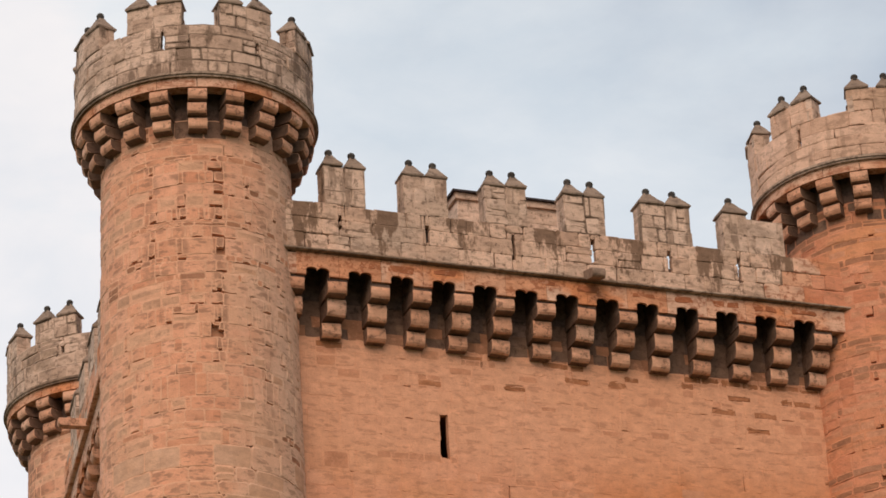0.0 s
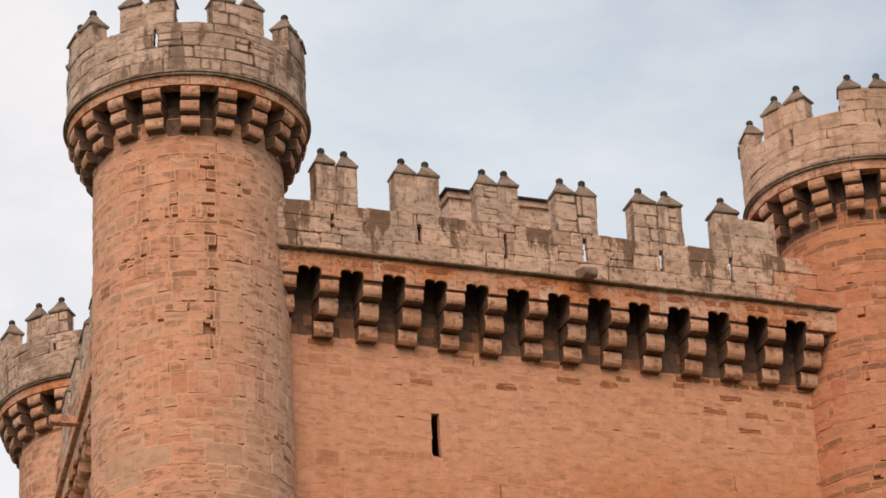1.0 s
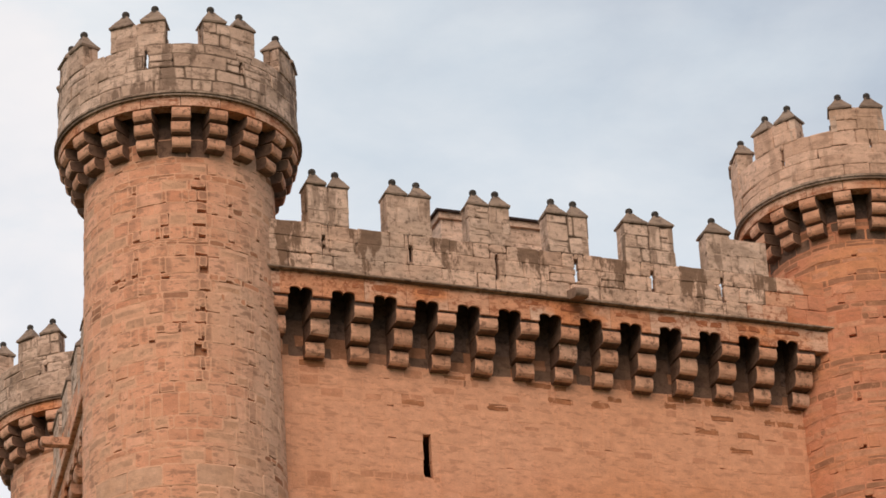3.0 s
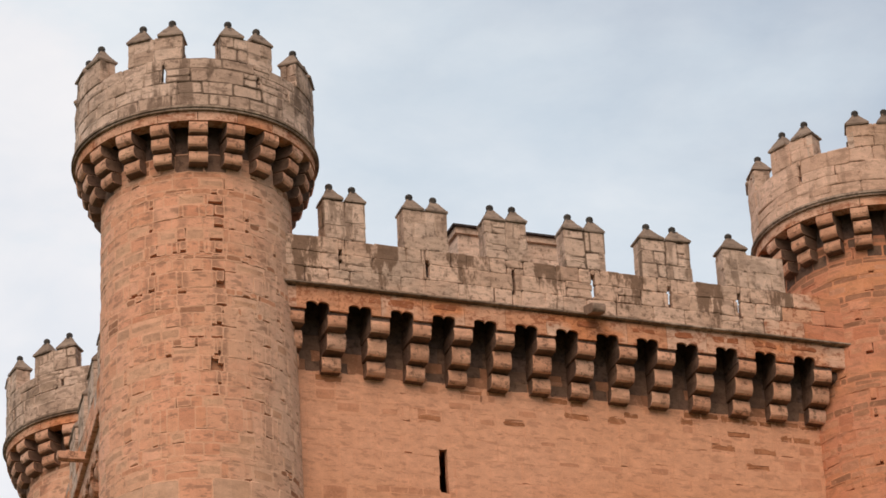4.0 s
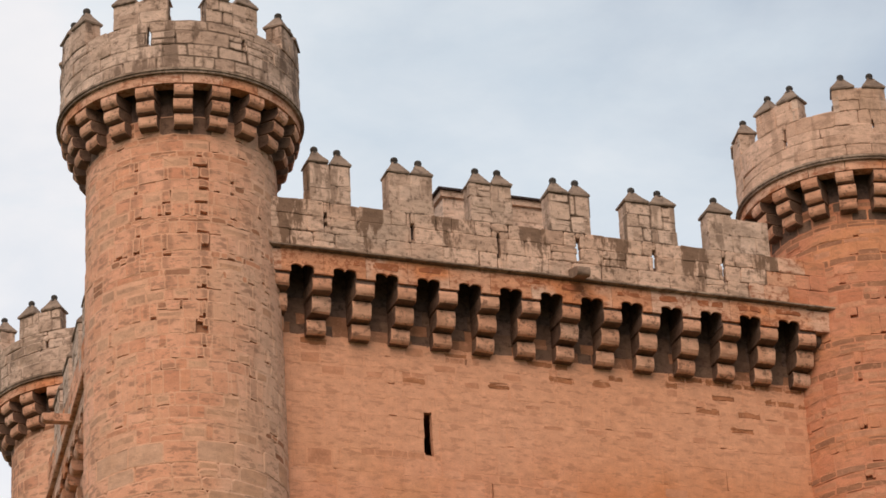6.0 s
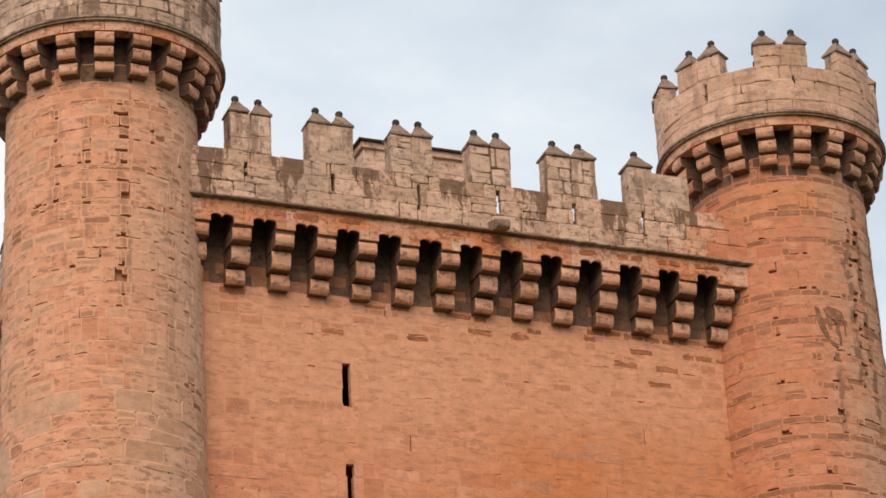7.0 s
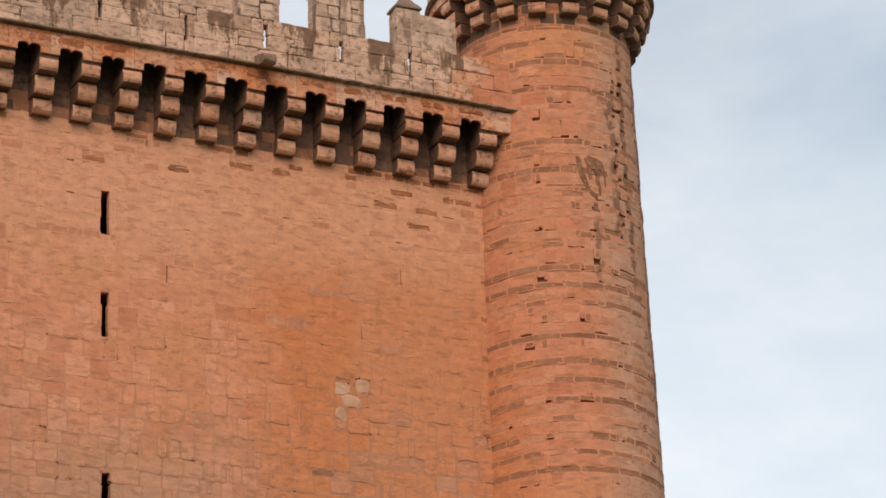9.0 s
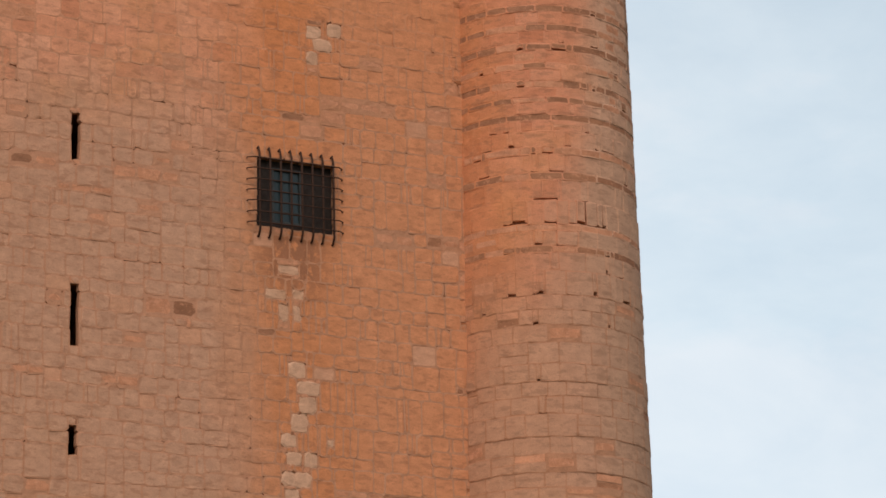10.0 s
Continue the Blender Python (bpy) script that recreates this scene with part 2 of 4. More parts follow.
M_CROWN_WARM = stone("warm_crown_limestone", [(r * 1.02, g * 0.93, b * 0.88) for r, g, b in PALE[:5]], (0.50, 0.34, 0.24), (0.54, 0.70), 0.16, dirt=(0.22, 0.14, 0.095), dirt_at=(0.57, 0.70), relief=0.8, dashes=0.6, streaks=0.35)
# mottled dark limestone; on string courses it paints their shadow line
M_LICHEN_SHADE = stone("lichen_and_shade_toned_limestone", ((0.42, 0.325, 0.25), (0.48, 0.375, 0.295), (0.36, 0.275, 0.205)), (0.24, 0.17, 0.12), (0.42, 0.58),
                 spread=0.3, dirt=(0.13, 0.095, 0.07), dirt_at=(0.44, 0.62), relief=0.7, dashes=0.4)
M_PARAPET = stone("lichen_streaked_parapet_limestone", [(r * 1.04, g * 0.985, b * 0.95) for r, g, b in PALE], (0.50, 0.38, 0.295), (0.5, 0.70), 0.24, dirt=(0.15, 0.098, 0.066), dirt_at=(0.53, 0.65), relief=0.9, dashes=0.7, drips=True)
M_CORBEL = stone("weathered_corbel_stone", ((0.66, 0.365, 0.235), (0.74, 0.445, 0.30), (0.61, 0.32, 0.20), (0.77, 0.485, 0.345)), (0.60, 0.31, 0.19),
                 spread=0.28, dirt=(0.17, 0.09, 0.057), dirt_at=(0.52, 0.64), relief=1.0)
M_FASCIA = stone("rusty_orange_band_stone", ((0.64, 0.36, 0.23), (0.66, 0.43, 0.31), (0.60, 0.29, 0.16), (0.66, 0.45, 0.33)), (0.62, 0.26, 0.12), (0.52, 0.64), spread=0.25, dirt=(0.30, 0.10, 0.045), dirt_at=(0.51, 0.62), dashes=0.9)
M_CAP = stone("grey_capstone", ((0.29, 0.225, 0.175), (0.34, 0.265, 0.205), (0.25, 0.19, 0.145)), (0.22, 0.165, 0.125), spread=0.25, dirt=(0.10, 0.075, 0.06), dirt_at=(0.48, 0.68), relief=0.8)
M_BROWN = stone("thin_brown_bonding_stone", ((0.33, 0.16, 0.09), (0.40, 0.20, 0.115), (0.29, 0.14, 0.08), (0.42, 0.22, 0.135)), (0.34, 0.165, 0.095), spread=0.25, relief=0.7, dirt=(0.58, 0.29, 0.175), dirt_at=(0.53, 0.66))
M_BROWN_SOFT = stone("brownish_sandstone", ((0.53, 0.26, 0.15), (0.58, 0.285, 0.17), (0.49, 0.235, 0.135), (0.60, 0.30, 0.18)), (0.54, 0.265, 0.155), spread=0.24, relief=0.6, dirt=(0.64, 0.33, 0.205), dirt_at=(0.48, 0.62))
M_DARK_BOND = stone("eroded_rust_brown_bonding_stone", ((0.33, 0.14, 0.065), (0.40, 0.175, 0.085), (0.46, 0.21, 0.11)), (0.31, 0.13, 0.06), spread=0.3, relief=0.9, dirt=(0.58, 0.29, 0.17), dirt_at=(0.53, 0.63))
# two dark tones that paint shade beside, between and under the corbels
M_SHADE_BROWN = stone("brown_stone_with_painted_shade", ((0.18, 0.11, 0.08), (0.23, 0.145, 0.10), (0.15, 0.09, 0.065)), (0.16, 0.10, 0.07), (0.45, 0.65), spread=0.3, dirt=(0.08, 0.05, 0.038), dirt_at=(0.48, 0.66), relief=0.8)
M_SHADE_DEEP = stone("deep_brown_stone_with_painted_shade", ((0.15, 0.10, 0.08), (0.21, 0.14, 0.11), (0.12, 0.08, 0.065)), (0.25, 0.16, 0.115), (0.5, 0.7), spread=0.3, dirt=(0.05, 0.036, 0.03), dirt_at=(0.45, 0.65), relief=0.7)
M_TAN = stone("tan_weathered_sandstone", ((0.57, 0.34, 0.215), (0.62, 0.37, 0.24), (0.52, 0.305, 0.195), (0.64, 0.385, 0.255)), (0.57, 0.335, 0.215), spread=0.26, relief=0.6, dirt=(0.33, 0.19, 0.12), dirt_at=(0.54, 0.68))
M_KNOB = stone("dark_weathered_knob_stone", ((0.05, 0.048, 0.045), (0.075, 0.068, 0.06)), (0.05, 0.045, 0.04), spread=0.2, relief=0.5)
M_REPAIR = stone("pale_repair_stone", ((0.56, 0.345, 0.23), (0.63, 0.40, 0.275)), (0.55, 0.33, 0.21), spread=0.2, dashes=0.3)
M_PALER = stone("paler_sandstone", ((0.57, 0.32, 0.205), (0.60, 0.335, 0.215)), (0.58, 0.30, 0.185), spread=0.16, dirt=(0.42, 0.22, 0.13), dashes=0.5)
M_MORTAR = stone("earthy_lime_mortar", ((0.37, 0.195, 0.115), (0.37, 0.195, 0.115)), (0.33, 0.17, 0.10), spread=0.2)
M_MORTAR_PALE = stone("grey_lime_mortar", ((0.15, 0.105, 0.08), (0.15, 0.105, 0.08)), (0.13, 0.09, 0.068), spread=0.2)


def plain(name, color, rough, metal=0.0, vary=0.25, scale=20.0):
    m = Nodes(name, rough)
    m.bsdf.inputs["Metallic"].default_value = metal
    n = m.noise(scale, 4.0)
    c = m.mix(1.0, color, m.ramp(n, (0.3, (1 - vary,) * 3), (0.7, (1 + vary,) * 3)), "MULTIPLY")
    return m.done(c, n, 0.25, 0.01)


M_IRON = plain("rusted_wrought_iron", (0.06, 0.033, 0.024), 0.75, 0.3)
M_WOOD = plain("dark_weathered_wood", (0.03, 0.024, 0.022), 0.8, 0.0, 0.3, 9.0)
M_FRAME = plain("dark_painted_window_frame", (0.05, 0.06, 0.065), 0.6)
M_TILE = plain("dark_roof_tile", (0.04, 0.03, 0.03), 0.85, 0.0, 0.35, 6.0)
M_LEAD = plain("grey_drain_stone", (0.25, 0.18, 0.135), 0.85, 0.0, 0.3, 8.0)
M_GRASS = plain("dry_grass_and_gravel", (0.07, 0.075, 0.03), 0.95, 0.0, 0.35, 0.6)
glass = Nodes("blue_grey_window_glass", 0.08)
glass.bsdf.inputs["Specular IOR Level"].default_value = 0.4
M_RUST = stone("rust_brown_inset_stone", ((0.36, 0.13, 0.06), (0.42, 0.16, 0.075)), (0.33, 0.12, 0.055), spread=0.3, dirt=(0.62, 0.33, 0.21), dirt_at=(0.54, 0.64), relief=0.8)
M_GLASS = glass.done(glass.mix(glass.noise(3.0), (0.022, 0.042, 0.05), (0.04, 0.065, 0.075)))

# ---------------------------------------------------------------- building blocks
rng = random.Random(7)


def solid(name, verts, faces, mat, parent=None, label="", smooth=False):
    me = bpy.data.meshes.new(name)
    me.from_pydata(verts, [], faces)
    me.materials.append(mat)
    if smooth:
        me.polygons.foreach_set("use_smooth", [True] * len(faces))
    me.update()
    ob = new(name, me)
    if parent is not None:
        ob.parent = parent
    return tagged(ob, label) if label else ob


def part(name, bm, mat, parent, label="", smooth=False):
    """Links a bmesh as one mesh object under a thing or a part."""
    bmesh.ops.recalc_face_normals(bm, faces=bm.faces)
    me = bpy.data.meshes.new(name)
    bm.to_mesh(me)
    bm.free()
    me.materials.append(mat)
    if smooth:
        me.polygons.foreach_set("use_smooth", [True] * len(me.polygons))
    ob = new(name, me)
    ob.parent = parent
    return tagged(ob, label) if label else ob


def share(name, me, parent, m, label=""):
    ob = new(name, me)
    ob.parent = parent
    ob.matrix_local = m
    return tagged(ob, label) if label else ob


def empty(name, m=None, **tags):
    ob = new(name)
    if m is not None:
        ob.matrix_world = m
    return tagged(ob, **tags)


def box(bm, x0, x1, y0, y1, z0, z1):
    vs = [bm.verts.new((x, y, z)) for x in (x0, x1) for y in (y0, y1) for z in (z0, z1)]
    for f in ((0, 1, 3, 2), (4, 6, 7, 5), (0, 4, 5, 1), (2, 3, 7, 6), (0, 2, 6, 4), (1, 5, 7, 3)):
        bm.faces.new([vs[i] for i in f])


def minus(rect, holes):
    """The rectangle (u0, u1, z0, z1) less the holes, as a list of rectangles."""
    out = [rect]
    for a, b, c, d in holes:
        left = []
        for u0, u1, z0, z1 in out:
            if a >= u1 or b <= u0 or c >= z1 or d <= z0:
                left.append((u0, u1, z0, z1))
                continue
            m0, m1 = max(u0, a), min(u1, b)
            if u0 < a: left.append((u0, a, z0, z1))
            if b < u1: left.append((b, u1, z0, z1))
            if z0 < c: left.append((m0, m1, z0, c))
            if d < z1: left.append((m0, m1, d, z1))
        out = left
    return [q for q in out if q[1] - q[0] > 0.02 and q[3] - q[2] > 0.02]


def courses(u0, u1, z0, z1, high=(0.27, 0.30, 0.33, 0.37), wide=(0.30, 0.62), holes=(), thin=0.0):
    """Ashlar courses over a rectangle: a list of stones (u0, u1, z0, z1)."""
    rows, z = [], z0
    while z < z1 - 0.02:
        h = rng.choice(high)
        if thin and rows and rows[-1][3] - rows[-1][2] > 0.19 and rng.random() < thin:
            h = rng.uniform(0.13, 0.175)
        if z1 - z - h < min(high) * 0.7:
            h = z1 - z
        u = u0 - rng.uniform(0, 0.3)
        while u < u1 - 0.01:
            w = rng.uniform(*wide) * (1.25 if rng.random() < 0.12 else 1)
            if u1 - u - w < 0.16:
                w = u1 - u
            a = max(u, u0)
            if u + w - a > 0.05:
                dice, b = rng.random(), u + w
                if dice < 0.07 and b - a > 0.3 and thin < 1:      # two thin stones in one bed
                    c = z + h * rng.uniform(0.4, 0.6)
                    rows += minus((a, b, z, c), holes) + minus((a, b, c, z + h), holes)
                else:
                    rows += minus((a, b, z, z + h), holes)
            u += w
        z += h
    return rows


def broken(u0, u1, z0, z1, thin=0.0, holes=()):
    """Irregular ashlar: courses that change height from stretch to stretch."""
    out, z = [], z0
    while z < z1 - 0.1:
        band = rng.uniform(0.85, 1.35)
        if z1 - z - band < 0.6:
            band = z1 - z
        u = u0
        while u < u1 - 0.1:
            w = rng.uniform(1.0, 2.8)
            if u1 - u - w < 0.7:
                w = u1 - u
            n = max(2, round(band / rng.uniform(0.32, 0.43)))
            high = [rng.uniform(0.75, 1.3) for _ in range(n)]
            if rng.random() < thin:
                high[rng.randrange(n)] = 0.36
            step, y = band / sum(high), z
            for h in high:
                k = max(2, round(w / rng.uniform(0.36, 0.50)))
                wide = [rng.uniform(0.65, 1.4) for _ in range(k)]
                x, unit = u, w / sum(wide)
                for q in wide:
                    out += minus((x, x + q * unit, y, y + h * step), holes)
                    x += q * unit
                y += h * step
            u += w
        z += band
    return out


def washed(rows, spots):
    """Opens short slots in the beds under stones; spots: (u, z, width, height)."""
    for u, z, w, h in spots:
        for i, (a, b, c, d) in enumerate(rows):
            if a <= u < b and c <= z < d:
                lo, hi = max(a, u - w / 2), min(b, u + w / 2)
                rows[i] = (lo, hi, min(c + h, d - 0.06), d)
                if lo - a > 0.04: rows.append((a, lo, c, d))
                if b - hi > 0.04: rows.append((hi, b, c, d))
                break
    return rows


RIM = 10
FACES = [(RIM, RIM + 1, RIM + 6, RIM + 7, RIM + 8, RIM + 9), (RIM + 1, RIM + 2, RIM + 3, RIM + 4, RIM + 5, RIM + 6)]
FACES += [(i, (i + 1) % RIM, RIM + (i + 1) % RIM, RIM + i) for i in range(RIM)] + [(2 * RIM + i, 2 * RIM + (i + 1) % RIM, (i + 1) % RIM, i) for i in range(RIM)]


def block(w, h, bend, proud, gap, soft=0.024, rough=0.010, corner=0.014, dip=0.42, flat_=1.0):
    """One ashlar stone: worn front, chamfered rim and corners, sides that run back into the joint. It faces -y, its middle at the origin; bend: the wall's radius, or 0."""
    vs = []
    cut = [min(corner * rng.uniform(0.4, 1.8), h * 0.28, w * 0.28) for _ in range(4)]
    lean = [(rng.uniform(-rough, rough), rng.uniform(-rough, rough)) for _ in range(RIM)]
    for inset, out in ((gap, proud - soft * dip), (gap + soft, proud), (gap, -0.14)):
        a, b = w / 2 - inset, h / 2 - gap - (inset - gap) * flat_
        p, q, r, t = cut
        ring_ = [(-a + p, -b), (0, -b), (a - q, -b), (a, -b + q), (a, b - r), (a - r, b), (0, b), (-a + t, b), (-a, b - t), (-a, -b + p)]
        for (u, v), (du, dv) in zip(ring_, lean):
            u, v, n = u + du, v + dv, out + rng.uniform(-rough, rough) * (0.5 if out > -0.05 else 0)
            if bend:
                vs.append(((bend + n) * math.sin(u / bend), bend - (bend + n) * math.cos(u / bend), v))
            else:
                vs.append((u, -n, v))
    return vs


def point(me, mat):
    """Gives the rims of the stones in a mesh their mortar."""
    me.materials.append(mat)
    me.polygons.foreach_set("material_index", [0 if i % len(FACES) < 2 else 1 for i in range(len(me.polygons))])


def masonry(stones, where, parent, mat, single=None, bend=0.0, proud=(0.0, 0.012), gaps=(-0.014, -0.007), worn=0.0, choose=None, name="stone", band=0.0, soft=0.024, rough=0.010, corner=0.014, dip=0.42, pointing=None):
    """Lays stones. where(u, z): the pose of a stone's middle. single(u, z): the stones that are pieces of their own; the rest are joined. pointing: the mortar smeared over their rims."""
    joined, cache, beds = {}, {}, {}
    for u0, u1, z0, z1 in stones:
        u, z, w, h = (u0 + u1) / 2, (z0 + z1) / 2, u1 - u0, z1 - z0
        m = choose(u, z, h) if choose else mat
        gap = rng.uniform(*gaps)
        edge = soft
        if pointing and h > 0.18 and w < 1.15 * h and m is not mat:
            m = mat
        flat_ = 1.0
        if pointing and m in (M_BROWN, M_BROWN_SOFT, M_TAN):
            if h > 0.18:
                edge, flat_ = min(rng.uniform(0.07, 0.16) * h + soft * 0.5, 0.24 * w), rng.uniform(1.6, 2.1)
            else:
                edge = min(soft * rng.uniform(0.9, 1.4), 0.24 * w, 0.32 * h)
        if rng.random() < worn:
            gap = rng.uniform(0.002, 0.010)
        p = rng.uniform(*proud) + beds.setdefault(round(z0, 2), rng.uniform(-band, band))
        if single and single(u, z):
            key = (round(w, 2), round(h, 2), rng.randrange(3), m.name)
            if key not in cache:
                me = bpy.data.meshes.new(name)
                me.from_pydata(block(w, h, bend, p, gap, edge, rough, corner, dip * soft / edge, flat_), [], FACES)
                me.materials.append(m)
                if pointing:
                    point(me, pointing)
                cache[key] = me
            share(name, cache[key], parent, where(u, z))
        else:
            vs, fs = joined.setdefault(m.name, ([], []))
            k, t = len(vs), where(u, z)
            vs += [tuple(t @ Vector(v)) for v in block(w, h, bend, p, gap, edge, rough, corner, dip * soft / edge, flat_)]
            fs += [tuple(k + i for i in f) for f in FACES]
    for key, (vs, fs) in joined.items():
        ob = tagged(solid("stonework", vs, fs, bpy.data.materials[key], parent), kind="stuff")
        if pointing:
            point(ob.data, pointing)


def pierced(bm, u0, u1, z0, z1, y0, y1, holes):
    """A wall from y0 to y1 with openings that go right through it."""
    us = sorted({u0, u1, *[q for h in holes for q in h[:2]]})
    zs = sorted({z0, z1, *[q for h in holes for q in h[2:]]})
    solidcell = lambda i, j: 0 <= i < len(us) - 1 and 0 <= j < len(zs) - 1 and not any(
        h[0] < (us[i] + us[i + 1]) / 2 < h[1] and h[2] < (zs[j] + zs[j + 1]) / 2 < h[3] for h in holes)
    vert = {}

    def v(i, j, y):
        if (i, j, y) not in vert:
            vert[i, j, y] = bm.verts.new((us[i], y, zs[j]))
        return vert[i, j, y]
    for i in range(len(us) - 1):
        for j in range(len(zs) - 1):
            if not solidcell(i, j):
                continue
            for y in (y0, y1):
                bm.faces.new([v(i, j, y), v(i + 1, j, y), v(i + 1, j + 1, y), v(i, j + 1, y)])
            for di, dj, p, q in ((-1, 0, (i, j), (i, j + 1)), (1, 0, (i + 1, j), (i + 1, j + 1)), (0, -1, (i, j), (i + 1, j)), (0, 1, (i, j + 1), (i + 1, j + 1))):
                if not solidcell(i + di, j + dj):
                    bm.faces.new([v(*p, y0), v(*q, y0), v(*q, y1), v(*p, y1)])


def ring(bm, r0, r1, z0, z1, n=96, a0=0.0, a1=360.0):
    """A ring wall, or an arc of one, round the z axis; angles from -y towards +x."""
    full = a1 - a0 >= 360
    cols = []
    for i in range(n if full else n + 1):
        a = radians(a0 + (a1 - a0) * i / n)
        cols.append([bm.verts.new((r * math.sin(a), -r * math.cos(a), z)) for r, z in ((r0, z0), (r1, z0), (r1, z1), (r0, z1))])
    for i in range(n):
        p, q = cols[i], cols[(i + 1) % len(cols)]
        for k in range(4):
            bm.faces.new([p[k], q[k], q[(k + 1) % 4], p[(k + 1) % 4]])
    if not full:
        bm.faces.new(cols[0])
        bm.faces.new(cols[-1][::-1])


def lathe(profile, n=14):
    vs, fs = [], []
    for r, z in profile:
        vs += [(r * math.sin(2 * math.pi * i / n), r * math.cos(2 * math.pi * i / n), z) for i in range(n)]
    for k in range(len(profile) - 1):
        fs += [(k * n + i, k * n + (i + 1) % n, (k + 1) * n + (i + 1) % n, (k + 1) * n + i) for i in range(n)]
    return vs, fs


def mesh_of(name, vs, fs, mat, smooth=False, ends=None):
    me = bpy.data.meshes.new(name)
    me.from_pydata(vs, [], fs)
    me.materials.append(mat)
    if ends:                    # shade painted on a block's flanks and underside
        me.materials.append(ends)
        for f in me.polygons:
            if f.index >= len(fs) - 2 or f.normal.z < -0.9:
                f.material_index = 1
    if smooth:
        me.polygons.foreach_set("use_smooth", [True] * len(fs))
    return me


def roll_block(width, reach, high, back=0.12):
    """A corbel block: an upright front that rounds under in a quarter roll; it grows out of the wall towards -y, its top at z = 0."""
    prof = [(back, 0.0), (-reach + 0.035, 0.0), (-reach + 0.008, -high * 0.10), (-reach, -high * 0.30), (-reach + 0.002, -high * 0.56), (-reach + 0.018, -high * 0.74), (-reach + 0.055, -high * 0.88),
            (-reach + 0.10, -high * 0.95), (back, -high * 0.98)]
    n, vs, fs = len(prof), [], []
    for s, shrink in ((-0.5, 0.012), (-0.47, 0.0), (0.47, 0.0), (0.5, 0.012)):
        for y, z in prof:
            vs.append((s * width + rng.uniform(-.004, .004), y + (shrink if y < 0 else 0) + rng.uniform(-.006, .006), z + (-shrink if z > -0.01 else 0)))
    for k in range(3):
        fs += [(k * n + i, k * n + (i + 1) % n, (k + 1) * n + (i + 1) % n, (k + 1) * n + i) for i in range(n)]
    fs += [tuple(range(n))[::-1], tuple(range(3 * n, 4 * n))]
    return vs, fs


def cap_mesh(w, d, high=0.35):
    """A capstone: a low pyramid with hollowed slopes on a thin eave."""
    prof = [(1.0, 0.0), (1.07, 0.015), (1.07, 0.05), (0.90, 0.11), (0.66, 0.20), (0.42, 0.29), (0.27, high), (0.0, high + 0.01)]
    vs, fs = [], []
    for s, z in prof:
        vs += [(x * w / 2 * s + rng.uniform(-.008, .008), y * d / 2 * s + rng.uniform(-.008, .008), z + rng.uniform(-.006, .006)) for x, y in ((-1, -1), (0, -1), (1, -1), (1, 1), (0, 1), (-1, 1))]
    for k in range(len(prof) - 1):
        fs += [(k * 6 + i, k * 6 + (i + 1) % 6, k * 6 + 6 + (i + 1) % 6, k * 6 + 6 + i) for i in range(6)]
    fs.append((5, 4, 3, 2, 1, 0))
    return vs, fs


KNOBS = [mesh_of("finial", *lathe([(0.10, -0.04), (0.075, 0.0), (0.066, 0.02), (0.078, 0.045), (0.085, 0.08), (0.072, 0.12), (0.04, 0.145), (0.0, 0.152)]), M_KNOB, True)]
CAPS = {}


def capped(parent, w, d, base, at, turn=0.0, missing=()):
    """Two capstones with a finial each, on a merlon."""
    for i, side in enumerate((-1, 1)):
        if i in missing:
            continue
        key = (round(w, 2), round(d, 2), rng.randrange(3))
        if key not in CAPS:
            CAPS[key] = mesh_of("cap", *cap_mesh((w / 2) * 0.97, d), M_CAP)
        m = at @ pose(side * w * 0.275, 0, base + rng.uniform(-0.015, 0.015), rng.uniform(-2, 2), rng.uniform(-2, 2), 0)
        share("cap", CAPS[key], parent, m)
        share("finial", KNOBS[0], parent, m @ pose(0, 0, 0.345, rng.uniform(-4, 4), rng.uniform(-4, 4), 0))


# ---------------------------------------------------------------- ground
bm = bmesh.new()
bmesh.ops.create_grid(bm, x_segments=60, y_segments=60, size=2500)
for v in bm.verts:
    v.co.z = 0 if v.co.length < 160 else 6 * noise.noise(v.co / 300)
ground = part("ground", bm, M_GRASS, None)
tagged(ground, "dry grass and gravel ground round the castle", "ground", kind="structure")

# ---------------------------------------------------------------- plan of the keep
LEFT, RIGHT, THIRD = (1.82, 0.5), (17.86, 0.5), (3.68, 15.35)
R_BODY, R_CROWN = 2.03, 2.57
BATTER = 0.010                 # how much the round towers widen for each metre down
OUT = 0.80                     # how far the wall's parapet overhangs
Z_CORB, Z_STR, Z_PAR, Z_EAVE = 33.20, 33.62, 34.85, 35.77
SLITS = [(6.86, 7.06, 29.56, 30.58), (6.86, 7.06, 27.26, 28.27), (6.87, 7.09, 23.30, 24.33), (6.87, 7.09, 19.41, 20.73), (6.86, 7.08, 17.19, 17.83)]
WINDOW = (10.95, 12.75, 22.38, 23.90)
flat = lambda u, z: pose(u, 0, z)


def side_frame(a, b):
    """A frame whose x axis runs from a to b along the outside of a wall, its -y to the outside."""
    dx, dy = b[0] - a[0], b[1] - a[1]
    return pose(a[0], a[1], 0, 0, 0, math.degrees(math.atan2(dy, dx)))


# ---------------------------------------------------------------- front wall
wall = empty("wall_front", label="tall orange sandstone curtain wall of a castle keep, worn ashlar", category="castle wall", kind="structure")
bm = bmesh.new()
# the slits widen inwards behind their stones
pierced(bm, LEFT[0], RIGHT[0], 0.0, 34.3, 0.035, 2.4, [(a - 0.02, b + 0.4, c - 0.04, d + 0.06) for a, b, c, d in SLITS] + [WINDOW])
part("wall_core", bm, M_MORTAR, wall)
# dark sheet added behind the openings in place of the unlit inside
bm = bmesh.new()
box(bm, 6.4, 13.2, 2.5, 2.6, 16.5, 31.2)
